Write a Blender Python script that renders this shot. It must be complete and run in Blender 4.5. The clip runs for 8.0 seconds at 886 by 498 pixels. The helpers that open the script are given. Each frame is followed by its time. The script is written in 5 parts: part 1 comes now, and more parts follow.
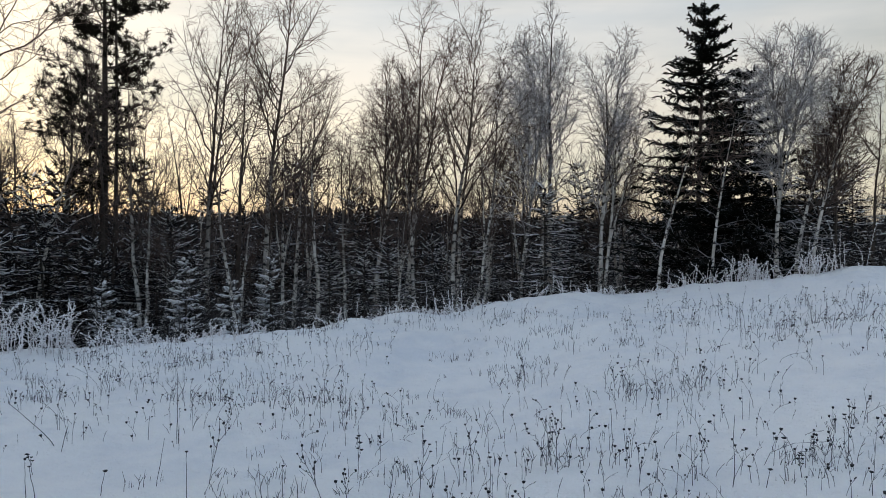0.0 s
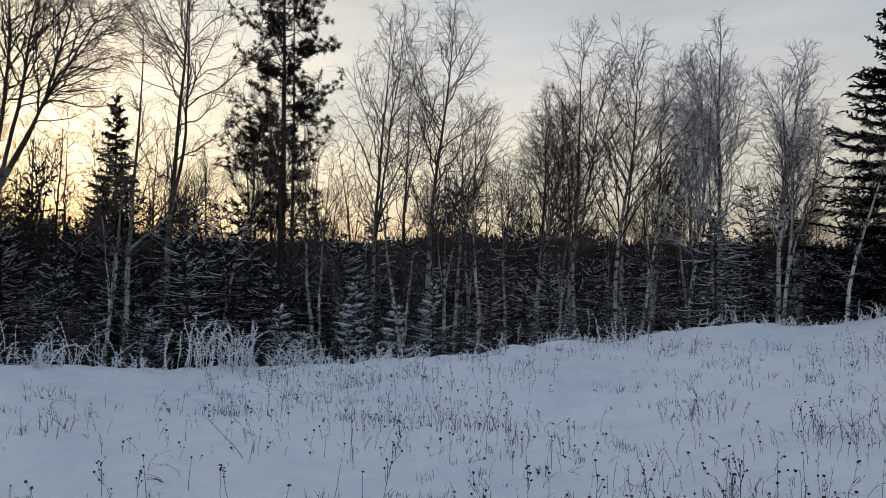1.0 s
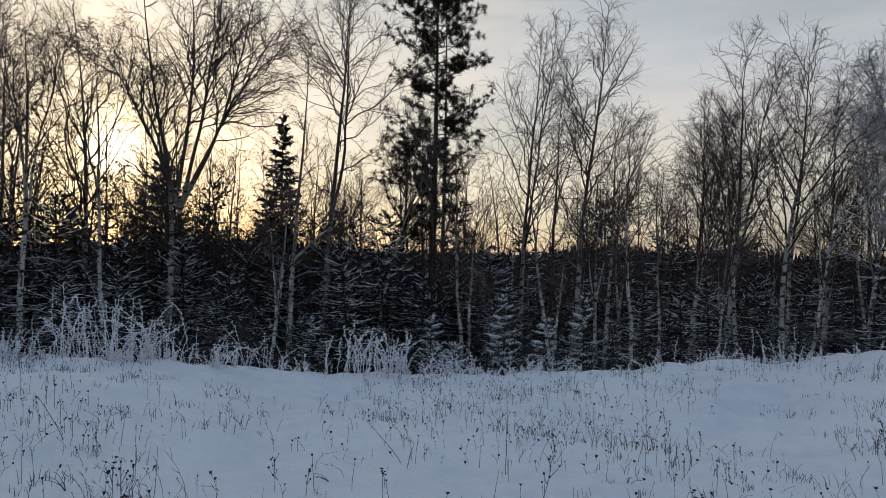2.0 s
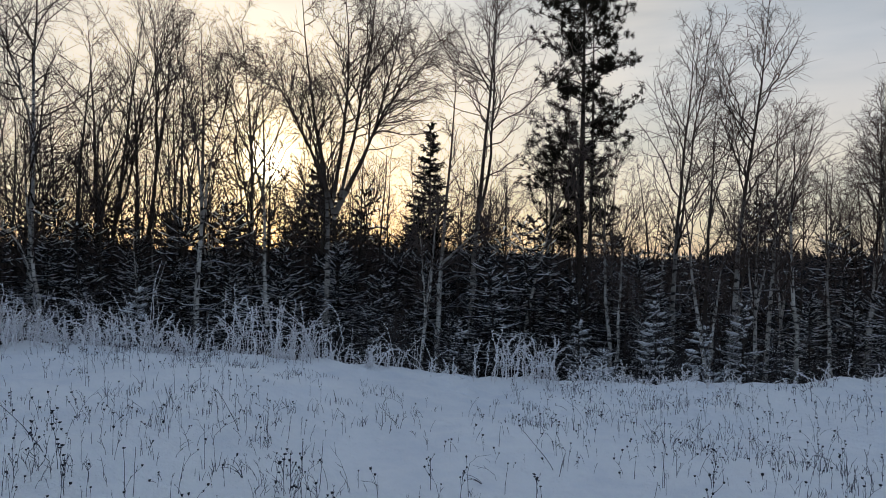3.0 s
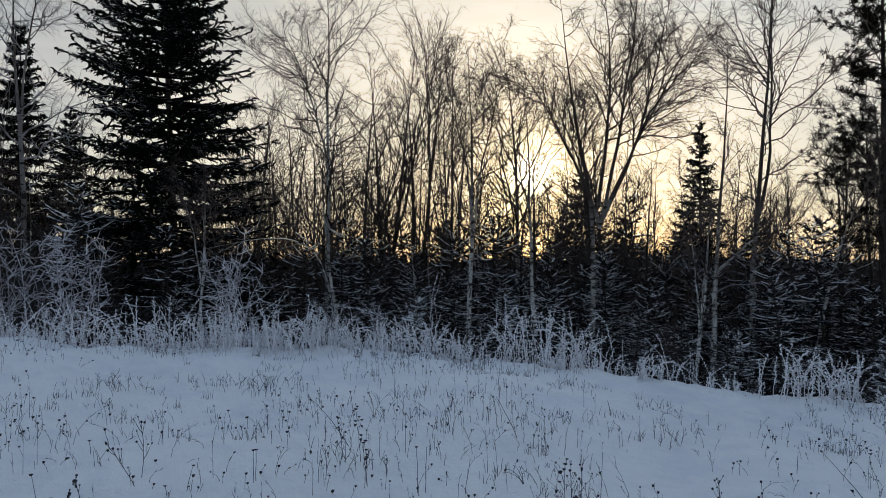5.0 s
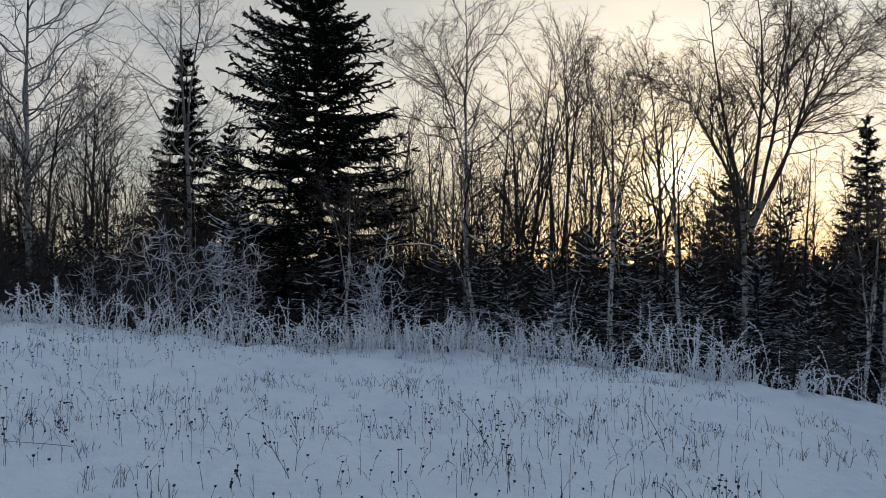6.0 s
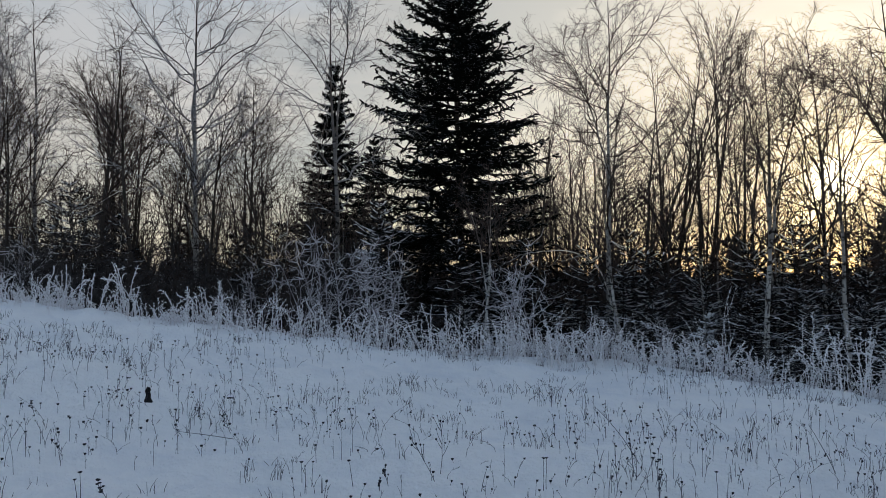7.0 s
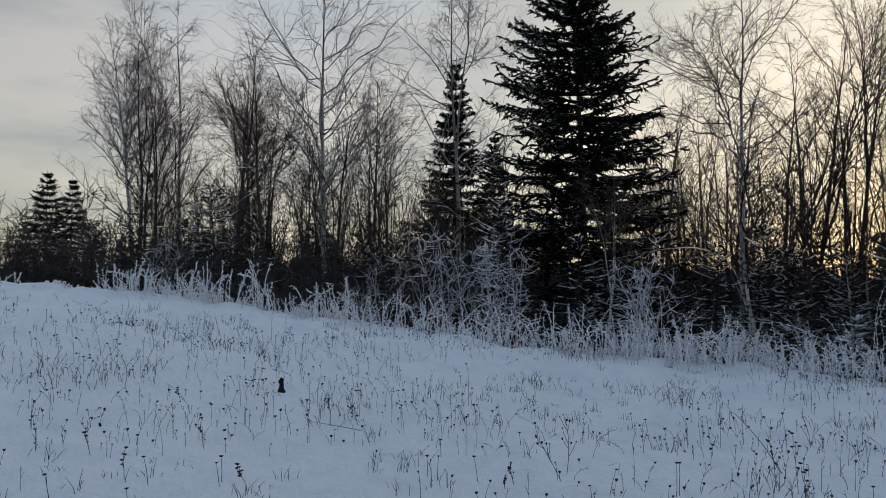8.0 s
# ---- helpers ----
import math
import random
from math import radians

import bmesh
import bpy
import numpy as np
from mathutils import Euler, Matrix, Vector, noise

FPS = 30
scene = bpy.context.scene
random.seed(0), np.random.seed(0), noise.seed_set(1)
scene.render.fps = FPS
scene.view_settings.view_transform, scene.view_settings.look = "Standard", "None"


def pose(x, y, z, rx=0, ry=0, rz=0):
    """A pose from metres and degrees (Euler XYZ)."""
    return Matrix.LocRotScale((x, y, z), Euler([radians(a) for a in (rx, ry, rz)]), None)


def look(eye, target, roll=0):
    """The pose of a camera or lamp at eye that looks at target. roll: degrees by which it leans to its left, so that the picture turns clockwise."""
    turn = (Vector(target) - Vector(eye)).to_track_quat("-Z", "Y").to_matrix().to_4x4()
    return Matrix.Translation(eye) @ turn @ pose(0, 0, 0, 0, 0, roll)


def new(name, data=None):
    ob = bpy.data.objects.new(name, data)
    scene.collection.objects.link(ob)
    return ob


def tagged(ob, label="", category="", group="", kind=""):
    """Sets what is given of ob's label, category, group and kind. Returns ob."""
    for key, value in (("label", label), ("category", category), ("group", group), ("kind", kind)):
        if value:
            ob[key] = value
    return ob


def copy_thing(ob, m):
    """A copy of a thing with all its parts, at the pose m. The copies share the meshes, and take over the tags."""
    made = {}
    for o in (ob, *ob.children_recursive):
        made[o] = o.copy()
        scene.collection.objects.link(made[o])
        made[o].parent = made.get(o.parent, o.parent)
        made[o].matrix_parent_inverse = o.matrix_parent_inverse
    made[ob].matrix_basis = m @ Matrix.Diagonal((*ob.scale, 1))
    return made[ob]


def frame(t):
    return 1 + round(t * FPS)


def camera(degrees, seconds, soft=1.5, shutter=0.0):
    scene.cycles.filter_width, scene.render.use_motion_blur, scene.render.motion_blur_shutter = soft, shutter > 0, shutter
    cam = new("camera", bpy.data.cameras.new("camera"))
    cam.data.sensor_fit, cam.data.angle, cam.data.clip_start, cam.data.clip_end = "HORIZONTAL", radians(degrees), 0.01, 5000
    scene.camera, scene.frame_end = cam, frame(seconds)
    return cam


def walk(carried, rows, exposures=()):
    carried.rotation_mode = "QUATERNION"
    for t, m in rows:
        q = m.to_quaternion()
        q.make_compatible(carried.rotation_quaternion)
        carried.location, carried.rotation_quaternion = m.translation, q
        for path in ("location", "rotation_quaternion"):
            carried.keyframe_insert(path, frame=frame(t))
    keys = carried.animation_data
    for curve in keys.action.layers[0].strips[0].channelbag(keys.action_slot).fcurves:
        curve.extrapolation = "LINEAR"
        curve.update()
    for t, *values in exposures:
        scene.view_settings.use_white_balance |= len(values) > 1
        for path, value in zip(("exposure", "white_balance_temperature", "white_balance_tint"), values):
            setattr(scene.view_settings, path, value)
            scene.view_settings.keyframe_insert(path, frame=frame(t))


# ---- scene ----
cam = camera(62.2, 8.0, soft=0.75)
EYE, TILT, LEAN = 1.7, -2.4, -0.8
ROWS = [
    (0.0, 0.0, 0.0, 0.0, 0.0, 0.0, 0.0),
    (0.5, -0.060, 0.005, 0.011, 6.16, 1.18, -0.07),
    (1.0, -0.113, 0.000, 0.016, 12.05, 1.97, -0.29),
    (1.5, -0.165, -0.018, 0.016, 17.73, 2.49, -0.73),
    (3.0, -0.280, -0.118, 0.026, 34.35, 2.78, -1.76),
    (3.5, -0.305, -0.138, 0.026, 39.82, 2.79, -1.72),
    (4.0, -0.325, -0.157, 0.025, 44.81, 2.88, -1.53),
    (5.5, -0.405, -0.197, 0.015, 59.61, 3.05, -1.63),
    (6.0, -0.432, -0.213, 0.005, 65.06, 3.13, -1.93),
    (6.5, -0.457, -0.230, -0.006, 70.61, 3.23, -2.25),
    (7.0, -0.485, -0.246, -0.020, 75.81, 3.34, -2.54),
    (7.5, -0.520, -0.260, -0.033, 80.67, 3.15, -2.75),
    (8.0, -0.554, -0.279, -0.044, 85.09, 2.77, -2.96),
]
walk(cam, [(t, pose(0, 0, EYE, TILT, LEAN, 0) @ pose(x, y, z, 90 + pitch, roll, yaw))
           for t, x, y, z, yaw, pitch, roll in ROWS],
     [(0.0, 0.14, 7200, 17), (0.8, -0.08, 7000, 17), (1.5, -0.28, 6800, 18), (3.0, -0.36, 6600, 18), (5.5, -0.35, 6550, 16), (8.0, -0.31, 6650, 16)])

# ---------------------------------------------------------------- light
SUN_AZ, SUN_EL = radians(47.8), radians(6.6)      # azimuth counted from +y towards -x
TO_SUN = Vector((-math.sin(SUN_AZ) * math.cos(SUN_EL), math.cos(SUN_AZ) * math.cos(SUN_EL), math.sin(SUN_EL)))


def link(tree, a, b):
    tree.links.new(a, b)


def math_node(tree, op, a, b=None, clamp=False):
    n = tree.nodes.new("ShaderNodeMath")
    n.operation, n.use_clamp = op, clamp
    for k, v in ((0, a), (1, b)):
        if v is None:
            continue
        if isinstance(v, (int, float)):
            n.inputs[k].default_value = v
        else:
            link(tree, v, n.inputs[k])
    return n.outputs[0]


def mix_colour(tree, fac, a, b, how="MIX"):
    n = tree.nodes.new("ShaderNodeMix")
    n.data_type, n.blend_type = "RGBA", how
    for k, v in ((0, fac), (6, a), (7, b)):
        if isinstance(v, (int, float)):
            n.inputs[k].default_value = v
        elif isinstance(v, tuple):
            n.inputs[k].default_value = (*v, 1)
        else:
            link(tree, v, n.inputs[k])
    return n.outputs[2]


def ramp(tree, fac, *stops):
    n = tree.nodes.new("ShaderNodeValToRGB")
    while len(n.color_ramp.elements) < len(stops):
        n.color_ramp.elements.new(0.5)
    for e, (p, c) in zip(n.color_ramp.elements, stops):
        e.position, e.color = p, (*c, 1)
    link(tree, fac, n.inputs[0])
    return n.outputs[0]


def noise_node(tree, vec, scale, detail=3.0, rough=0.55, squash=None):
    if squash:
        m = tree.nodes.new("ShaderNodeMapping")
        m.inputs["Scale"].default_value = squash
        link(tree, vec, m.inputs[0])
        vec = m.outputs[0]
    n = tree.nodes.new("ShaderNodeTexNoise")
    n.inputs["Scale"].default_value, n.inputs["Detail"].default_value = scale, detail
    n.inputs["Roughness"].default_value = rough
    link(tree, vec, n.inputs["Vector"])
    return n.outputs[0]


world = bpy.data.worlds.new("winter_sky")
scene.world = world
world.use_nodes = True
wt = world.node_tree
wt.nodes.clear()
w_out = wt.nodes.new("ShaderNodeOutputWorld")
coord = wt.nodes.new("ShaderNodeTexCoord").outputs["Generated"]
split = wt.nodes.new("ShaderNodeSeparateXYZ")
link(wt, coord, split.inputs[0])
up = split.outputs[2]
dot = wt.nodes.new("ShaderNodeVectorMath")
dot.operation = "DOT_PRODUCT"
dot.inputs[1].default_value = TO_SUN
link(wt, coord, dot.inputs[0])
facing = math_node(wt, "MAXIMUM", dot.outputs["Value"], 0.0)
# thin cloud veil: pale and creamy low down, greyer and bluer overhead and away from the sun
high = ramp(wt, up, (0.0, (0.555, 0.53, 0.485)), (0.10, (0.62, 0.58, 0.51)), (0.36, (0.60, 0.59, 0.55)), (0.50, (0.58, 0.66, 0.72)), (0.75, (0.68, 0.91, 1.23)))
away = ramp(wt, math_node(wt, "MULTIPLY_ADD", dot.outputs["Value"], 0.5), (0.0, (0.22, 0.28, 0.37)), (0.5, (0.66, 0.72, 0.75)), (0.85, (1.0, 1.0, 1.0)), (1.0, (0.98, 0.97, 0.93)))
for n in wt.nodes:
    if n.type == "MATH" and n.operation == "MULTIPLY_ADD":
        n.inputs[2].default_value = 0.5
veil = mix_colour(wt, 1.0, high, away, "MULTIPLY")
streak = noise_node(wt, coord, 2.2, 5.0, 0.55, (1.0, 1.0, 5.0))
cloud = ramp(wt, streak, (0.40, (0.70, 0.75, 0.78)), (0.60, (1.09, 1.08, 1.05)))
veil = mix_colour(wt, 1.0, veil, cloud, "MULTIPLY")


def lobe(power, colour, strength):
    p = math_node(wt, "MULTIPLY", math_node(wt, "POWER", facing, float(power)), strength)
    n = wt.nodes.new("ShaderNodeVectorMath")
    n.operation = "SCALE"
    n.inputs[0].default_value = colour
    link(wt, p, n.inputs["Scale"])
    return n.outputs[0]


def add_vec(a, b):
    n = wt.nodes.new("ShaderNodeVectorMath")
    n.operation = "ADD"
    link(wt, a, n.inputs[0])
    link(wt, b, n.inputs[1])
    return n.outputs[0]


rift = ramp(wt, noise_node(wt, coord, 1.4, 3.0, 0.5, (1.0, 1.0, 2.5)), (0.47, (0.0, 0.0, 0.0)), (0.63, (1.0, 1.0, 1.0)))
veil = mix_colour(wt, math_node(wt, 'MULTIPLY', rift, ramp(wt, up, (0.13, (0, 0, 0)), (0.33, (0.65, 0.65, 0.65)))), veil, (0.44, 0.56, 0.66))
glow = add_vec(add_vec(lobe(8, (1.0, 0.88, 0.53), 0.41), lobe(90, (1.0, 0.83, 0.42), 0.36)), add_vec(lobe(400, (1.0, 0.80, 0.36), 0.8), lobe(4000, (1.0, 0.92, 0.66), 7.0)))
haze = add_vec(veil, glow)
sky = wt.nodes.new("ShaderNodeTexSky")
sky.sky_type, sky.sun_disc = "NISHITA", False
sky.sun_elevation, sky.sun_rotation = SUN_EL, -SUN_AZ
sky.air_density, sky.dust_density, sky.ozone_density = 0.9, 0.5, 1.2
bg_sky, bg_veil = wt.nodes.new("ShaderNodeBackground"), wt.nodes.new("ShaderNodeBackground")
bg_sky.inputs[1].default_value = 0.05
bg_veil.inputs[1].default_value = 1.0
link(wt, sky.outputs[0], bg_sky.inputs[0])
link(wt, haze, bg_veil.inputs[0])
both = wt.nodes.new("ShaderNodeAddShader")
link(wt, bg_sky.outputs[0], both.inputs[0])
link(wt, bg_veil.outputs[0], both.inputs[1])
link(wt, both.outputs[0], w_out.inputs[0])

sun = new("sun", bpy.data.lights.new("sun", "SUN"))
sun.data.energy, sun.data.angle, sun.data.color = 0.35, radians(12), (1.0, 0.80, 0.55)
sun.matrix_world = look((0, 0, 30), Vector((0, 0, 30)) - TO_SUN)


# ---------------------------------------------------------------- materials
def material(name, rough=0.8, spec=0.3):
    m = bpy.data.materials.new(name)
    m.use_nodes = True
    t = m.node_tree
    b = t.nodes["Principled BSDF"]
    b.inputs["Roughness"].default_value = rough
    b.inputs["Specular IOR Level"].default_value = spec
    c = t.nodes.new("ShaderNodeTexCoord").outputs["Object"]
    return m, t, b, c


def bump(t, b, height, strength, dist):
    n = t.nodes.new("ShaderNodeBump")
    n.inputs["Strength"].default_value, n.inputs["Distance"].default_value = strength, dist
    link(t, height, n.inputs["Height"])
    link(t, n.outputs[0], b.inputs["Normal"])


def upward(t, lo, hi):
    g = t.nodes.new("ShaderNodeNewGeometry")
    s = t.nodes.new("ShaderNodeSeparateXYZ")
    link(t, g.outputs["Normal"], s.inputs[0])
    n = t.nodes.new("ShaderNodeMapRange")
    n.inputs[1].default_value, n.inputs[2].default_value = lo, hi
    link(t, s.outputs[2], n.inputs[0])
    return n.outputs[0]


def snow_material():
    m, t, b, c = material("snow", 0.55, 0.35)
    big, mid, fine = noise_node(t, c, 0.5, 4), noise_node(t, c, 2.2, 6, 0.62), noise_node(t, c, 60.0, 4, 0.7)
    crust = noise_node(t, c, 9.0, 4, 0.6)
    relief_tone = math_node(t, "ADD", math_node(t, "MULTIPLY", big, 0.5), math_node(t, "MULTIPLY", mid, 0.5))
    # soft shading of dips and humps painted as bluish darker and paler tones
    col = ramp(t, relief_tone, (0.36, (0.79, 0.82, 0.87)), (0.52, (0.90, 0.91, 0.93)), (0.66, (0.94, 0.945, 0.95)))
    link(t, col, b.inputs["Base Color"])
    bump(t, b, math_node(t, "ADD", math_node(t, "ADD", mid, math_node(t, "MULTIPLY", crust, 0.14)), math_node(t, "MULTIPLY", fine, 0.08)), 0.9, 0.34)
    return m


def floor_material():
    """The wood's floor: dark needle litter and heath with thin patchy snow, the shade under the trees put into its
    colour too.
    """
    m, t, b, c = material("forest_floor", 0.95, 0.04)
    big, mid, fine = noise_node(t, c, 0.9, 4), noise_node(t, c, 3.5, 5, 0.6), noise_node(t, c, 40.0, 4, 0.7)
    litter = mix_colour(t, fine, (0.035, 0.026, 0.019), (0.085, 0.062, 0.045))
    cover = math_node(t, "ADD", math_node(t, "MULTIPLY", big, 0.5), math_node(t, "MULTIPLY", mid, 0.5))
    link(t, mix_colour(t, ramp(t, cover, (0.60, (0, 0, 0)), (0.68, (1, 1, 1))), litter, (0.78, 0.81, 0.86)), b.inputs["Base Color"])
    bump(t, b, fine, 0.6, 0.04)
    return m


def bark_material(name, pale, dark, mark, frost=0.0, crown=0.0):
    """Bark with stains, black cross marks and, for birches, a browner skin towards the crown (crown: height in metres)
    that also stands for the backlit dark up there.
    """
    m, t, b, c = material(name, 0.85, 0.2)
    stain = noise_node(t, c, 2.0, 4, 0.6, (1.0, 1.0, 0.5))
    cross = noise_node(t, c, 5.0, 4, 0.65, (1.0, 1.0, 2.2))
    base = mix_colour(t, ramp(t, stain, (0.38, (0, 0, 0)), (0.62, (1, 1, 1))), pale, dark)
    col = mix_colour(t, ramp(t, cross, (mark, (0, 0, 0)), (mark + 0.05, (1, 1, 1))), base, (0.030, 0.026, 0.024))
    if crown:
        sep = t.nodes.new("ShaderNodeSeparateXYZ")
        link(t, c, sep.inputs[0])
        rise = t.nodes.new("ShaderNodeMapRange")
        rise.inputs[1].default_value, rise.inputs[2].default_value = crown, crown + 2.5
        link(t, math_node(t, "ADD", sep.outputs[2], math_node(t, "MULTIPLY", stain, 1.5)), rise.inputs[0])
        col = mix_colour(t, rise.outputs[0], col, (0.075, 0.055, 0.045))
    if frost:
        amount = math_node(t, "MULTIPLY", upward(t, 0.1, 0.8), math_node(t, "MULTIPLY", noise_node(t, c, 7.0, 3), frost * 2.0), True)
        col = mix_colour(t, amount, col, (0.80, 0.82, 0.87))
    link(t, col, b.inputs["Base Color"])
    bump(t, b, cross, 0.6, 0.01)
    return m


def twig_material(name, colour, rime, amount):
    m, t, b, c = material(name, 0.95, 0.05)
    n = noise_node(t, c, 3.0, 4)
    info = t.nodes.new("ShaderNodeObjectInfo").outputs["Random"]
    col = mix_colour(t, math_node(t, "MULTIPLY", info, 0.5), colour, tuple(0.55 * v for v in colour))
    frost = math_node(t, "MULTIPLY", ramp(t, n, (0.35, (0, 0, 0)), (0.7, (1, 1, 1))), amount)
    frost = math_node(t, "ADD", frost, math_node(t, "MULTIPLY", upward(t, 0.0, 0.9), amount * 0.6), True)
    link(t, mix_colour(t, frost, col, rime), b.inputs["Base Color"])
    return m


def needle_material(name, colour, snow):
    m, t, b, c = material(name, 0.95, 0.03)
    n, s = noise_node(t, c, 2.2, 4), noise_node(t, c, 14.0, 3)
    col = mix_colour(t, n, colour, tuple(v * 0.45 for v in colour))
    if snow:
        cover = math_node(t, "MULTIPLY", upward(t, 0.4, 0.9), ramp(t, math_node(t, "ADD", math_node(t, "MULTIPLY", n, 0.7), math_node(t, "MULTIPLY", s, 0.5)), (0.62 - 0.25 * snow, (0, 0, 0)), (0.85 - 0.25 * snow, (1, 1, 1))), True)
        col = mix_colour(t, cover, col, (0.78, 0.81, 0.88))
    link(t, col, b.inputs["Base Color"])
    return m


SNOW = snow_material()
FLOOR = floor_material()
BIRCH = bark_material("birch_bark", (0.72, 0.70, 0.67), (0.34, 0.31, 0.28), 0.53, 0.0, 3.2)
BIRCH_TALL = bark_material("pale_birch_bark", (0.74, 0.72, 0.69), (0.40, 0.37, 0.35), 0.57, 0.0, 6.5)
BIRCH_GREY = bark_material("grey_birch_bark", (0.36, 0.33, 0.31), (0.17, 0.15, 0.14), 0.56, 0.0, 6.0)
ALDER = bark_material("grey_bark", (0.085, 0.070, 0.060), (0.045, 0.036, 0.031), 0.60, 0.12)
SPRUCE_BARK = bark_material("spruce_bark", (0.06, 0.048, 0.04), (0.03, 0.024, 0.02), 0.6)
ROTTEN = bark_material("rotten_wood", (0.016, 0.014, 0.015), (0.008, 0.007, 0.008), 0.6)
LIMB = twig_material("birch_limb", (0.056, 0.039, 0.032), (0.55, 0.55, 0.57), 0.07)
TWIG = twig_material("birch_twig", (0.082, 0.047, 0.035), (0.62, 0.61, 0.62), 0.13)
LIMB_PALE = twig_material("frosted_birch_limb", (0.16, 0.135, 0.125), (0.70, 0.70, 0.73), 0.48)
TWIG_PALE = twig_material("frosted_birch_twig", (0.16, 0.125, 0.115), (0.74, 0.74, 0.76), 0.70)
RIME = twig_material("rimed_twig", (0.24, 0.20, 0.21), (0.88, 0.88, 0.92), 0.75)
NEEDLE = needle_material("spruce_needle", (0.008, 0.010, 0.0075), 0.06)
NEEDLE_PINE = needle_material("pine_needle", (0.022, 0.019, 0.012), 0.0)
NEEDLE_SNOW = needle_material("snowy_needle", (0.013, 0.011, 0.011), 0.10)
NEEDLE_FROST = needle_material("frosted_needle", (0.25, 0.25, 0.255), 1.6)
# paler grey needles: distance haze put into colour and snow cover
NEEDLE_HAZED = needle_material("hazed_needle", (0.034, 0.032, 0.035), 0.5)
CANE = twig_material("dead_cane", (0.032, 0.024, 0.020), (0.60, 0.60, 0.64), 0.10)
SNAG = twig_material("dead_branch", (0.055, 0.043, 0.037), (0.78, 0.80, 0.86), 0.45)
GRASS = twig_material("frosted_grass", (0.74, 0.70, 0.71), (0.90, 0.90, 0.93), 1.0)
# blue cast of the light is mixed into the stalk and head colours
WEED_BLUED = twig_material("dry_weed", (0.040, 0.043, 0.064), (0.70, 0.68, 0.71), 0.20)
HEAD_BLUED = twig_material("seed_head", (0.010, 0.011, 0.017), (0.6, 0.6, 0.62), 0.08)


# ---------------------------------------------------------------- mesh helpers
def smooth(x):
    x = np.clip(x, 0, 1)
    return x * x * (3 - 2 * x)


def mesh_from(name, chunks, mats):
    """One mesh from chunks of (verts, quads, material slot)."""
    me = bpy.data.meshes.new(name)
    co, idx, slot, base = [], [], [], 0
    for v, q, s in chunks:
        co.append(v.reshape(-1, 3)), idx.append(q.reshape(-1, 4) + base), slot.append(np.full(len(q.reshape(-1, 4)), s))
        base += len(v.reshape(-1, 3))
    co, idx, slot = np.concatenate(co), np.concatenate(idx), np.concatenate(slot)
    me.vertices.add(len(co))
    me.vertices.foreach_set("co", co.astype(np.float32).ravel())
    me.loops.add(idx.size)
    me.loops.foreach_set("vertex_index", idx.astype(np.int32).ravel())
    me.polygons.add(len(idx))
    me.polygons.foreach_set("loop_start", np.arange(0, idx.size, 4, dtype=np.int32))
    me.polygons.foreach_set("loop_total", np.full(len(idx), 4, dtype=np.int32))
    for m in mats:
        me.materials.append(m)
    me.polygons.foreach_set("material_index", slot.astype(np.int32))
    me.polygons.foreach_set("use_smooth", np.ones(len(idx), dtype=bool))
    me.update(calc_edges=True)
    return me


def tubes(P, R, sides):
    """Tapered tubes along N paths of K points: P (N, K, 3), R (N, K)."""
    N, K = P.shape[:2]
    T = np.gradient(P, axis=1)
    T /= np.linalg.norm(T, axis=2, keepdims=True) + 1e-9
    mean = T.mean(axis=1)
    ref = np.where(np.abs(mean[:, 2:3]) < 0.8, np.array([[0.0, 0.0, 1.0]]), np.array([[1.0, 0.0, 0.0]]))[:, None, :]
    U = np.cross(T, ref)
    U /= np.linalg.norm(U, axis=2, keepdims=True) + 1e-9
    V = np.cross(T, U)
    a = np.arange(sides) * 2 * np.pi / sides
    ring = U[:, :, None, :] * np.cos(a)[:, None] + V[:, :, None, :] * np.sin(a)[:, None]
    verts = P[:, :, None, :] + R[:, :, None, None] * ring
    n, k, s = np.meshgrid(np.arange(N), np.arange(K - 1), np.arange(sides), indexing="ij")
    o = n * K * sides
    s2 = (s + 1) % sides
    quads = np.stack([o + k * sides + s, o + k * sides + s2, o + (k + 1) * sides + s2, o + (k + 1) * sides + s], axis=-1)
    return verts.reshape(-1, 3), quads.reshape(-1, 4)


def sample(P, t):
    """Points and directions on paths P (N, K, 3) at t (N, n)."""
    K = P.shape[1]
    f = np.clip(t, 0, 0.9999) * (K - 1)
    i = f.astype(int)
    r = np.arange(len(P))[:, None]
    a, b = P[r, i], P[r, i + 1]
    d = b - a
    return a + d * (f - i)[..., None], d / (np.linalg.norm(d, axis=-1, keepdims=True) + 1e-9)


def unit(v):
    return v / (np.linalg.norm(v, axis=-1, keepdims=True) + 1e-9)


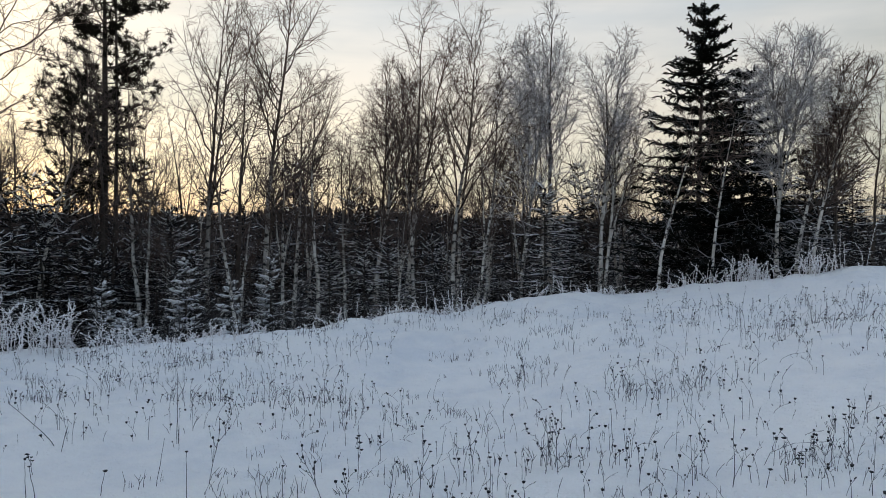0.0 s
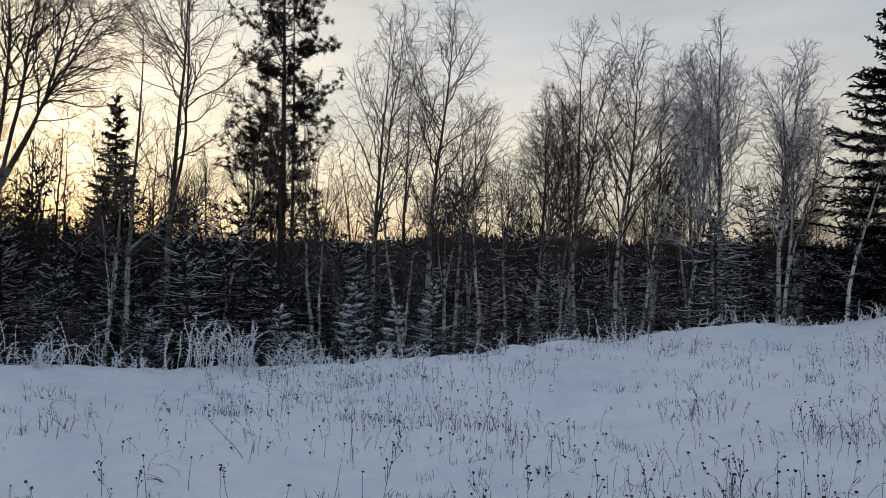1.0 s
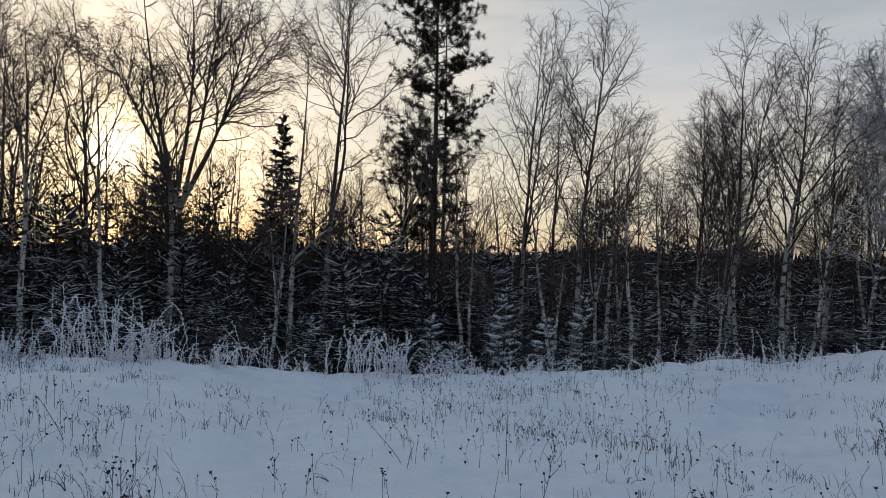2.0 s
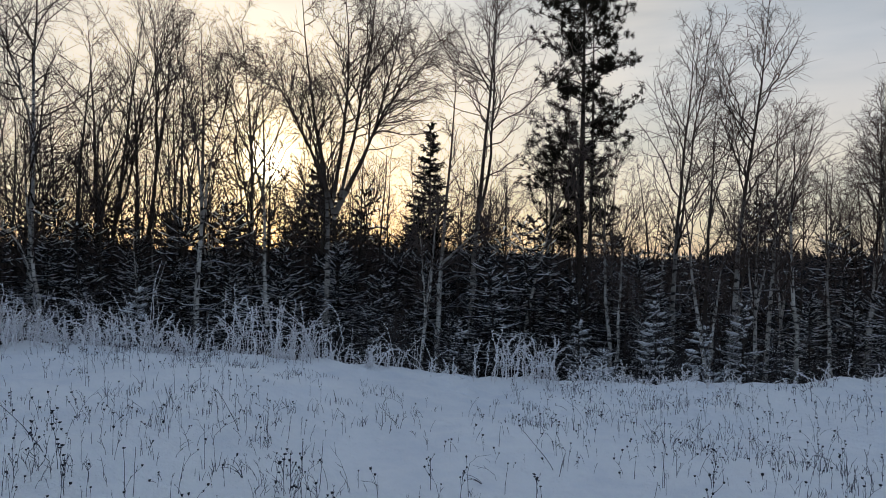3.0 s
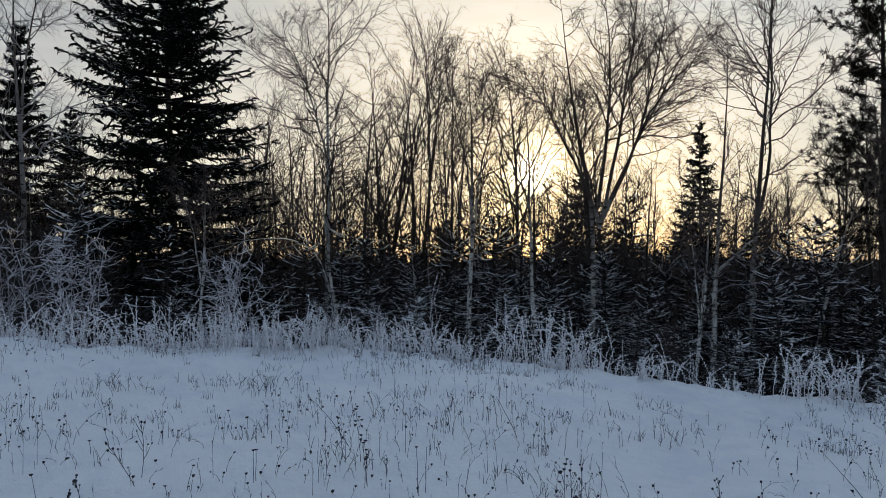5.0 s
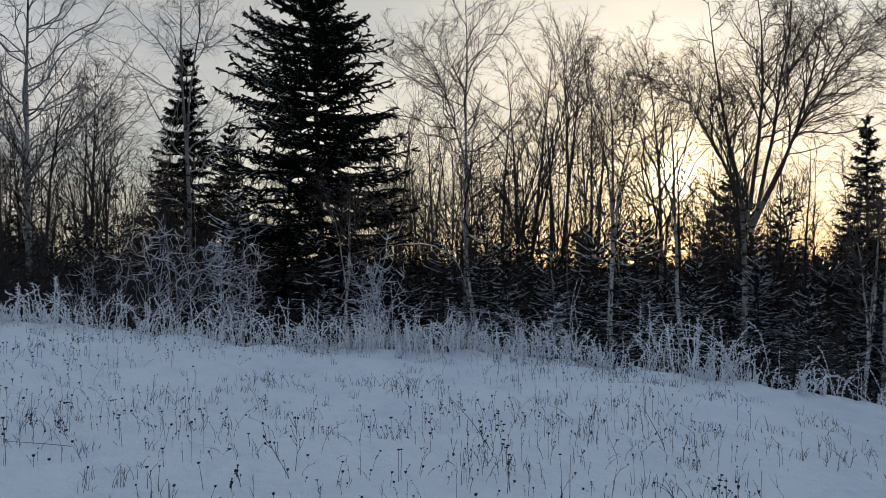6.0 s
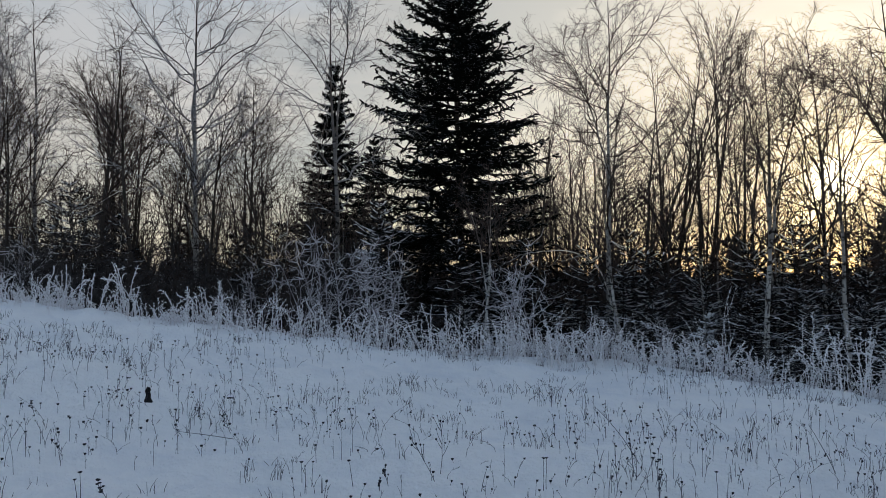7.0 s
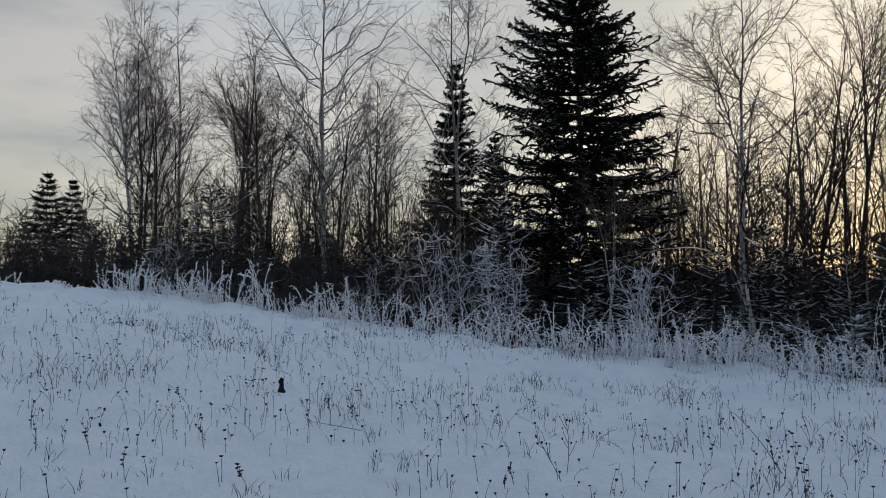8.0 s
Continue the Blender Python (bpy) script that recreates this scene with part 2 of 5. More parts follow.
def grow(rng, P, R, n, t0, t1, length, angle, lift, K, wobble=0.06, thick=0.6, tip=0.003, flat=None, slim=0.0075):
    """n children on each path, of that length (of t), at that angle, bent upwards by lift."""
    N = len(P)
    t = t0 + (t1 - t0) * (np.arange(n) + rng.random((N, n))) / n
    base, tan = sample(P, t)
    rand = rng.normal(size=base.shape)
    if flat is not None:
        rand[..., 2] *= flat
    side = unit(rand - (rand * tan).sum(-1, keepdims=True) * tan)
    ang = np.radians(angle) * rng.uniform(0.7, 1.3, (N, n, 1))
    d = unit(np.cos(ang) * tan + np.sin(ang) * side)
    L = length(t) * rng.uniform(0.6, 1.25, (N, n))
    u = np.linspace(0, 1, K)
    path = base[:, :, None] + d[:, :, None] * (L[..., None, None] * u[:, None])
    path = path + np.array([0, 0, 1.0]) * (lift * L[..., None, None] * (u ** 2)[:, None])
    jig = np.cumsum(rng.normal(size=path.shape), axis=2) * wobble * L[..., None, None] / math.sqrt(K)
    jig[:, :, 0] = 0
    if K > 4:
        jig = jig + (np.sin(np.pi * u)[:, None] * rng.normal(size=(N, n, 1, 3)) * 0.5 * wobble * L[..., None, None])
    path = (path + jig).reshape(N * n, K, 3)
    r_par = R[np.arange(N)[:, None], np.clip((t * (R.shape[1] - 1)).round().astype(int), 0, R.shape[1] - 1)]
    r0 = np.maximum(np.minimum(r_par * thick, slim * L + tip), tip).reshape(-1, 1)
    return path, r0 * (1 - u) ** 0.8 + tip * 0.55


def part(name, me, parent, label="", kind=""):
    ob = new(name, me)
    ob.parent = parent
    return tagged(ob, label, kind=kind)


# ---------------------------------------------------------------- ground
def polar(az, r):
    a = np.radians(az)
    return -np.sin(a) * r, np.cos(a) * r


EDGE_AZ = np.array([-180, -90, -31, -22, -9, 0, 8, 16, 28, 38, 45, 52, 60, 75, 85, 95, 105, 116, 150, 180], float)
EDGE_R = np.array([16, 16, 16.5, 16, 15, 14, 13, 12.3, 12.2, 12.4, 12.6, 12.8, 13, 13.2, 13.2, 13.4, 14, 15, 16, 16], float)
EDGE_EL = np.array([-2.5, -2.5, -2.8, -4.35, -6.05, -7.6, -8.45, -9.5, -9.6, -9.1, -8.4, -7.6, -6.95, -6.1, -5.2, -3.8, -2.4, -1.2, -2.0, -2.5], float)


def crest(az):
    r = np.interp(az, EDGE_AZ, EDGE_R)
    return r, EYE + r * np.tan(np.radians(np.interp(az, EDGE_AZ, EDGE_EL)))


def lumps(x, y):
    s = np.zeros_like(x)
    for k, (f, p, q) in enumerate(((0.9, 0.3, 1.0), (1.7, 2.1, -0.7), (3.1, 4.0, 0.4), (0.45, 1.2, 0.2), (5.3, 0.7, 1.3))):
        s = s + np.sin(f * (x * math.cos(q) + y * math.sin(q)) + p) * np.sin(f * 0.83 * (y * math.cos(q) - x * math.sin(q)) + 1.7 * p) / f
    return s


def ground_z(x, y):
    x, y = np.asarray(x, float), np.asarray(y, float)
    r = np.hypot(x, y) + 1e-6
    az = np.degrees(np.arctan2(-x, y))
    re, ze = crest(az)
    u = r / re
    inside = ze * np.minimum(u, 1) ** 1.5 - 0.16 * np.sin(np.pi * np.clip(u, 0, 1)) + 0.08 * lumps(x, y) * smooth(u * 1.5) * (1 - 0.75 * smooth((u - 0.75) / 0.2))
    inside = inside + 0.012 * lumps(4.3 * x, 4.3 * y) * smooth(u * 3)
    inside = inside + 0.020 * lumps(7.1 * x, 7.1 * y) * smooth((u - 0.55) / 0.3) + 0.012 * lumps(11 * x + 9, 11 * y) * smooth((u - 0.84) / 0.1)
    inside = inside + 0.03 * np.exp(-((u - 0.97) / 0.05) ** 2) * np.sin(az * 0.31) * np.sin(az * 0.83 + 1.0)
    for mx, my, mh, mr in ((-10.2, 9.75, 0.10, 0.55), (2.3, 14.6, 0.14, 0.8), (-12.6, 6.3, 0.08, 0.6), (-9.0, 10.6, 0.06, 0.5)):
        inside = inside + mh * np.exp(-((x - mx) ** 2 + (y - my) ** 2) / mr ** 2)
    over = np.maximum(r - re, 0)
    low = np.interp(az, [-180, -31, -9, 10, 50, 80, 116, 180], [0.6, 0.6, 1.0, 1.2, 1.2, 1.0, 0.5, 0.6])
    out = -low * smooth(over / 4.5) - 3.5 * smooth(over / 50) - 0.01 * np.minimum(over, 200)
    return inside + out


def build_ground():
    rad = np.concatenate([np.linspace(0.4, 19, 165), np.geomspace(19.4, 4000, 60)])
    az = np.linspace(-180, 180, 801)[:-1]
    A, Rr = np.meshgrid(az, rad, indexing="ij")
    x, y = polar(A, Rr)
    v = np.stack([x, y, ground_z(x, y)], -1).reshape(-1, 3)
    n, k = len(az), len(rad)
    i, j = np.meshgrid(np.arange(n), np.arange(k - 1), indexing="ij")
    i2 = (i + 1) % n
    q = np.stack([i * k + j, i * k + j + 1, i2 * k + j + 1, i2 * k + j], -1).reshape(-1, 4)
    hub = np.concatenate([v[np.arange(n) * k], [[0, 0, float(ground_z(0.0, 0.0))]]])
    s = np.arange(0, n, 2)
    hub_q = np.stack([s, (s + 1) % n, (s + 2) % n, np.full(len(s), n)], -1)
    wood = (rad[j] > crest(az[i])[0] + 1.8 + 0.5 * np.sin(az[i] * 0.9) + 0.3 * np.sin(az[i] * 2.3)).ravel()
    me = mesh_from("ground", [(v, q[~wood][:, ::-1], 0), (v, q[wood][:, ::-1], 1), (hub, hub_q, 0)], [SNOW, FLOOR])
    tagged(new("ground", me), "snow-covered sloping meadow falling away into the wood", "ground", kind="structure")


build_ground()


def gz(x, y):
    return float(ground_z(x, y))


# ---------------------------------------------------------------- bare trees
def trunk_path(rng, pts, lat, K=14, sway=0.055):
    """A stem through the points (sideways, height), sideways along lat."""
    pts = np.array(pts, float)
    z = np.linspace(pts[0, 1], pts[-1, 1], K)
    s = np.interp(z, pts[:, 1], pts[:, 0])
    s = np.convolve(np.pad(s, 2, mode="reflect", reflect_type="odd"), [0.1, 0.2, 0.4, 0.2, 0.1], "valid")
    H = z[-1] - z[0]
    deep = np.cumsum(rng.normal(size=K)) * sway * H / K
    wig = np.cumsum(rng.normal(size=K)) * sway * 0.5 * H / K
    deep[0] = wig[0] = 0
    fore = np.array([-lat[1], lat[0]])
    return np.stack([(s + wig) * lat[0] + deep * fore[0], (s + wig) * lat[1] + deep * fore[1], z], -1)[None]


SHAPES = []


def bare_tree(name, label, x, y, pts, seed, bark=BIRCH, start=0.3, spread=0.34, angle=34, lift=0.12, boughs=22, subs=9, twigs=6, joined=False, droop=-0.06, forks=0, extra=(), snags=7,
              thick=1.0, group="bare trees of the wood", limb_mat=LIMB, twig_mat=TWIG, top=1.0, twig=0.0021):
    """A bare tree: trunk, limbs and twigs. pts: (sideways, height above the sea of the scene) from the base up."""
    rng = np.random.default_rng(seed)
    g = gz(x, y)
    pts = [(p[0], p[1] - g) for p in pts]
    if pts[0][1] > 0.05:
        pts = [(pts[0][0] - 0.04 * (seed % 3 - 1), -0.05)] + pts
    else:
        pts[0] = (pts[0][0], -0.05)
    az = math.atan2(-x, y)
    lat = np.array([math.cos(az), math.sin(az)])
    P = trunk_path(rng, pts, lat)
    H = pts[-1][1]
    r0 = (0.0068 * H + 0.020) * thick
    K = P.shape[1]
    u = np.linspace(0, 1, K)
    R = (r0 * (1 - u * 0.965) ** 1.05)[None]
    R[0, 0] *= 1.3
    stems, radii = [P], [R]
    for k in range(forks):
        t0 = rng.uniform(0.28, 0.55)
        foot, _ = sample(P, np.array([[t0]]))
        end = P[0, -1] * np.array([1, 1, 0]) + np.array([0, 0, H * rng.uniform(0.84, 0.98)])
        a = rng.uniform(0, 2 * np.pi)
        out = H * rng.uniform(0.07, 0.15)
        swing = (u ** 1.4)[:, None] * np.array([math.cos(a) * out, math.sin(a) * out, 0.0])
        path = foot[0] + (end - foot[0]) * u[:, None] + swing + np.cumsum(rng.normal(size=(K, 3)), 0) * 0.006 * H * np.minimum(1, u * 4)[:, None] / 2
        stems.append(path[None])
        radii.append((np.interp(t0, u, R[0]) * 0.75 * (1 - u * 0.92) ** 0.9)[None])
    for more in extra:
        q = trunk_path(rng, [(p[0], p[1] - g) for p in more], lat, sway=0.12)
        stems.append(q)
        radii.append((r0 * 0.58 * (1 - u * 0.94) ** 0.95)[None])
    root = new(name)
    root.empty_display_size = 0.2
    root.matrix_world = pose(x, y, g)
    tagged(root, label, "tree", group)
    part("trunk", mesh_from("trunk", [(*tubes(P, R, 8), 0)], [bark]), root)
    for q, qr in zip(stems[1:], radii[1:]):
        part("stem", mesh_from("stem", [(*tubes(q, qr, 6), 0)], [bark]), root)
    P, R = np.concatenate(stems), np.concatenate(radii)
    n = max(3, round(boughs * (1.15 if len(stems) == 1 else 0.75)))
    B, BR = grow(rng, P, R, n, start, 0.985, lambda t: 1.15 * spread * H * (1.03 - t * top) ** 0.75 * (1.0 if len(stems) == 1 else 0.75) + 0.30, angle * 1.32, lift + 0.05, 9, 0.07, 0.55, 0.0055, slim=0.0062)
    size = np.linalg.norm(B[:, -1] - B[:, 0], axis=1)
    S, SR = grow(rng, B, BR, subs, 0.12, 0.98, lambda t: (0.46 * size[:, None] + 0.20) * (1.15 - t) ** 0.7, 43, 0.04, 5, 0.09, 0.66, 0.0033)
    room = np.repeat(size, subs) / size.max()
    keep = rng.random(len(S)) < 0.5 + 0.7 * room
    S, SR = S[keep], SR[keep]
    size = np.linalg.norm(S[:, -1] - S[:, 0], axis=1)
    W, WR = grow(rng, S, SR, twigs, 0.10, 1.0, lambda t: 0.34 * size[:, None] + 0.12 + 0 * t, 46, droop * 2.5, 3, 0.10, 0.8, twig)
    if snags:
        D, DR = grow(rng, P[:1], R[:1], snags, 0.06, start, lambda t: 0.13 * H + 0 * t, 72, -0.12, 6, 0.12, 0.3, 0.006)
        E, ER = grow(rng, D, DR, 5, 0.25, 0.98, lambda t: 0.05 * H + 0 * t, 42, 0.0, 3, 0.12, 0.8, 0.0045)
        for i in range(len(D)):
            part("dead_branch", mesh_from("dead_branch", [(*tubes(D[i:i + 1], DR[i:i + 1], 4), 0), (*tubes(E[5 * i:5 * i + 5], ER[5 * i:5 * i + 5], 3), 0)], [SNAG]), root, "thin dead branch dusted with snow")
    chunks = [(*tubes(S, SR, 3), 0), (*tubes(W, WR, 3), 0)]
    if joined:
        chunks.append((*tubes(B, BR, 4), 1))
        SHAPES.append([(*tubes(S[:, ::4], SR[:, ::4], 3), 2), (*tubes(W[::3], WR[::3] * 1.4, 3), 2), (*tubes(B[:, ::4], BR[:, ::4], 3), 3)] + [(*tubes(p[None], r[None], 5), 1 if bark is ALDER else 0) for p, r in zip(P, R)])
    else:
        for i in range(len(B)):
            part("limb", mesh_from("limb", [(*tubes(B[i:i + 1], BR[i:i + 1], 5), 0)], [limb_mat]), root)
    part("crown", mesh_from("crown", chunks, [twig_mat, limb_mat]), root, kind="stuff")
    return root


# ---------------------------------------------------------------- conifers
def conifer(name, label, x, y, H, radius, seed, whorls=34, per=6, start=0.06, droop=-0.25, ragged=0.15, needle=NEEDLE, dense=9, lean=(0, 0),
            group="conifers of the wood", power=0.85, fat=0.024, third=4, flat=0.22, jit=0.3, laden=0.0, spray=0.3, top=None, hang=1.0, inner=0.18, cap=9.0, wild=0.0):
    """A spruce: trunk and a crown of drooping boughs with side sprays."""
    rng = np.random.default_rng(seed)
    g = gz(x, y)
    H = H if top is None else top - g
    root = new(name)
    root.empty_display_size = 0.2
    root.matrix_world = pose(x, y, g - 0.05)
    tagged(root, label, "conifer", group)
    K = 10
    u = np.linspace(0, 1, K)
    P = np.stack([lean[0] * u ** 1.2, lean[1] * u ** 1.2, u * H], -1)[None]
    R = ((0.010 * H + 0.02) * (1 - u * 0.95))[None]
    part("trunk", mesh_from("trunk", [(*tubes(P, R, 8), 0)], [SPRUCE_BARK]), root)
    n = whorls * per
    f = start + (0.985 - start) * ((np.arange(n) // per + rng.uniform(-jit, jit, n)) / whorls)
    f = np.clip(f, start, 0.975)
    base, _ = sample(P, f[None])
    base = base[0]
    a = rng.uniform(0, 2 * np.pi, n)
    L = radius * (1 - f) ** power * rng.uniform(1 - 2 * ragged, 1 + ragged, n) * np.minimum(1, 0.55 + f * 3) + 0.04
    L = np.minimum(L, cap * rng.uniform(0.8, 1.05, n))
    Kb = 6
    w = np.linspace(0, 1, Kb)
    rise = np.interp(f, [0, 0.5, 0.82, 1.0], [droop, droop * 0.7, 0.12, 0.7]) + wild * rng.normal(size=n)
    hor = L[:, None] * w
    ver = L[:, None] * (rise[:, None] * w + 0.16 * w ** 3)
    B = base[:, None] + np.stack([np.cos(a)[:, None] * hor, np.sin(a)[:, None] * hor, ver], -1)
    B += np.cumsum(rng.normal(size=B.shape), axis=1) * 0.015 * L[:, None, None]
    BR = (0.012 + 0.010 * L[:, None]) * (1 - 0.85 * w)
    S, SR = grow(rng, B, BR, dense, inner, 1.0, lambda t: spray * np.broadcast_to(L[:, None], t.shape) * (1.15 - t) ** 0.6 + np.minimum(0.07, 0.2 * L)[:, None], 42, -0.2 * hang, 3, 0.05, 3.0, 0.012, flat)
    ws = np.linspace(0, 1, 3)
    SR = np.full((len(S), 1), fat) * (1 - 0.75 * ws ** 2) * np.clip(np.repeat(L, dense) / 0.5, 0.35, 1)[:, None]
    W, WR = grow(rng, S, SR, max(third, 1), 0.05, 1.0, lambda t: np.clip(0.34 * np.linalg.norm(S[:, -1] - S[:, 0], axis=1), 0.04, 0.12)[:, None] + 0 * t, 52, -0.5 * hang, 2, 0.05, 1.0, 0.01, 0.6)
    WR = np.full((len(W), 1), fat * 0.62) * np.array([1.0, 0.35]) * rng.uniform(0.7, 1.3, (len(W), 1))
    BR2 = np.maximum(BR, fat * 0.8 * (1 - w * 0.6)) if inner < 0.3 else BR
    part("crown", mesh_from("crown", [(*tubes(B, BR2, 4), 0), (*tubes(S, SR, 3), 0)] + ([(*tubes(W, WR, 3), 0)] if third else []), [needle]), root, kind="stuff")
    if laden:
        pick = rng.random(len(B)) < laden
        keep = rng.random(len(S)) < laden * 0.6
        over = np.array([0, 0, 1.0])
        Q = B[pick][:, 1:] + over * (BR2[pick][:, 1:, None] * 0.9)
        Q2 = S[keep] + over * fat * 0.8
        lie = np.array([0.5, 1.0, 1.0, 0.9, 0.35]) * rng.uniform(0.4, 1.4, (len(Q), 1)) * 0.029
        part("snow", mesh_from("snow", [(*tubes(Q, lie, 4), 0), (*tubes(Q2, np.array([0.9, 1.0, 0.3]) * 0.015 * np.ones((len(Q2), 1)), 3), 0)], [SNOW]), root, "thin snow lying along the boughs", "stuff")
    return root


def pine(label, x, y, top, seed):
    """A pine with two stems, crooked rising boughs and fluffy needle tufts towards their ends."""
    rng = np.random.default_rng(seed)
    g = gz(x, y)
    H = top - g
    root = new("pine_tree")
    root.empty_display_size = 0.2
    root.matrix_world = pose(x, y, g - 0.05)
    tagged(root, label, "conifer", "conifers of the wood")
    u = np.linspace(0, 1, 12)
    P = np.stack([0.10 * np.sin(2.2 * u), 0.08 * np.sin(3.0 * u), u * H], -1)[None]
    R = ((0.010 * H + 0.02) * (1 - 0.95 * u))[None]
    side = np.stack([0.25 * np.minimum(1, 5 * u), 0.08 * np.minimum(1, 5 * u), 0 * u], -1)
    part("trunk", mesh_from("trunk", [(*tubes(P, R, 8), 0)], [SPRUCE_BARK]), root)
    part("stem", mesh_from("stem", [(*tubes(P * np.array([1, 1, 0.92]) + side, R * 0.55, 7), 0)], [SPRUCE_BARK]), root, "thinner second stem")
    n = 150
    f = np.sort(0.30 + 0.69 * rng.random(n) ** 0.85)
    base, _ = sample(P, f[None])
    a = rng.uniform(0, 2 * np.pi, n)
    L = np.interp(f, [0.30, 0.45, 0.70, 0.90, 1.0], [1.15, 1.45, 1.40, 1.0, 0.25]) * rng.uniform(0.3, 1.15, n)
    w = np.linspace(0, 1, 7)
    rise = rng.normal(0.02, 0.20, n) + 0.25 * np.maximum(f - 0.7, 0)
    B = base[0][:, None] + np.stack([np.cos(a)[:, None] * L[:, None] * w, np.sin(a)[:, None] * L[:, None] * w, L[:, None] * (rise[:, None] * w + 0.22 * w ** 2)], -1)
    B += np.cumsum(rng.normal(size=B.shape), axis=1) * 0.03 * L[:, None, None]
    BR = (0.008 + 0.010 * L[:, None]) * (1 - 0.8 * w)
    S, SR = grow(rng, B, BR, 5, 0.3, 0.97, lambda t: 0.30 * np.broadcast_to(L[:, None], t.shape) + 0.06, 50, 0.15, 4, 0.12, 0.7, 0.006, 0.7)
    for k in range(n):
        part("limb", mesh_from("limb", [(*tubes(B[k:k + 1], BR[k:k + 1], 5), 0), (*tubes(S[5 * k:5 * k + 5], SR[5 * k:5 * k + 5], 3), 0)], [SPRUCE_BARK]), root)
    low = np.where(f < 0.46, 0.45, 1.0)
    ends = np.concatenate([B[:, 4:].reshape(-1, 3), S[:, 2:].reshape(-1, 3)])
    keep = rng.random(len(ends)) < np.concatenate([np.repeat(low, 3), np.repeat(low, 10)])
    ends = ends[keep]
    m = 22
    d = unit(rng.normal(size=(len(ends), m, 3)) + np.array([0, 0, 0.35]))
    size = rng.uniform(0.6, 1.25, (len(ends), 1, 1))
    far = rng.uniform(0.07, 0.135, (len(ends), m, 1)) * size
    root_at = ends[:, None] + rng.normal(size=d.shape) * 0.03 * size
    T = np.stack([root_at, root_at + d * far], 2).reshape(-1, 2, 3)
    part("crown", mesh_from("crown", [(*tubes(T, np.ones((len(T), 1)) * np.array([0.0095, 0.004]), 3), 0)], [NEEDLE_PINE]), root, kind="stuff")


pine("tall ragged dark pine with clumped needles and gaps between its boughs", -8.45, 18.13, 10.3, 11)
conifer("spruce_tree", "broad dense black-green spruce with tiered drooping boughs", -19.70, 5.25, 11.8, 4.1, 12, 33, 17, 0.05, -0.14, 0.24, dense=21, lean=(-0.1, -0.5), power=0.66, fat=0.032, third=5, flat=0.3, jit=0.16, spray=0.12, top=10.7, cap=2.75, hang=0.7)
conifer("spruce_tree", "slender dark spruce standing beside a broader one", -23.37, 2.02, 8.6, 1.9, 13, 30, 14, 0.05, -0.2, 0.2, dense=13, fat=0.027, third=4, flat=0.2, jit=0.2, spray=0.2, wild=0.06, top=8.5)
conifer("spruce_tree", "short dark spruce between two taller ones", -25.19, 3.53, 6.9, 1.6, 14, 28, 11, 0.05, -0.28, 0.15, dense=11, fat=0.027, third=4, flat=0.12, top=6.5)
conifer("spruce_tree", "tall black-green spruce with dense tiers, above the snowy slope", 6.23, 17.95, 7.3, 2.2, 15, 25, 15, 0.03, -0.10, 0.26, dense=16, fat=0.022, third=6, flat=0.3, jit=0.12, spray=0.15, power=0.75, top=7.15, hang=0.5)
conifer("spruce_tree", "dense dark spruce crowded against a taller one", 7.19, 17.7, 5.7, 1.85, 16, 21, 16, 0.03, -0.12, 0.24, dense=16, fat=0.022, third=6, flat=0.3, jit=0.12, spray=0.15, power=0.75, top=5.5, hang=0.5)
conifer("spruce_tree", "small narrow dark spruce among bare birches", 9.71, 19.74, 4.1, 0.75, 17, 20, 6, 0.05, -0.2, 0.15, dense=8, fat=0.018, third=4, flat=0.12, top=3.9)
conifer("spruce_tree", "thin ragged spruce against the bright sky", -12.48, 16.98, 6.6, 1.25, 18, 28, 9, 0.1, -0.12, 0.35, dense=11, fat=0.022, third=5, flat=0.2, jit=0.4, spray=0.22, wild=0.14, top=5.7)
conifer("spruce_tree", "ragged middle-sized spruce behind a many-stemmed birch", -16.98, 17.13, 6.4, 2.0, 19, 24, 9, 0.08, -0.15, 0.35, dense=11, fat=0.022, third=5, flat=0.2, jit=0.4, spray=0.22, wild=0.14, top=4.9)
conifer("spruce_tree", "dark spruce at the far end of the wood", -29.89, -13.07, 5.0, 1.6, 20, 24, 11, 0.03, -0.2, 0.16, dense=10, fat=0.025, third=3, flat=0.12, jit=0.15, top=5.5)
conifer("spruce_tree", "dark spruce at the far end of the wood", -30.22, -12.27, 4.8, 1.4, 21, 24, 11, 0.03, -0.2, 0.16, dense=10, fat=0.025, third=3, flat=0.12, jit=0.15, top=5.3)

for k in range(8):
    x, y = polar(33 + 4.4 * k, 23.0 + (k * 7 % 4))
    top = (2.6, 3.0, 3.3, 3.6, 3.0, 3.4, 2.8, 2.7)[k]
    conifer("spruce_tree", "ragged dark spruce deep in the wood", x, y, top - gz(x, y), 1.1 + 0.1 * (k % 4), 150 + k, 22, 7, 0.06, -0.12, 0.3, dense=9, fat=0.022, third=3, flat=0.12, jit=0.2)

PALE = "bare birch with a pale trunk and fine dark twigs"
LEANING = "leaning pale birch with few bare branches"


def birch(x, y, pts, seed, label=PALE, **more):
    more.setdefault("forks", (0, 1, 2, 1)[seed % 4] if pts[-1][1] > 5 and "extra" not in more else 0)
    return bare_tree("birch_tree", label, x, y, pts, seed, **more)


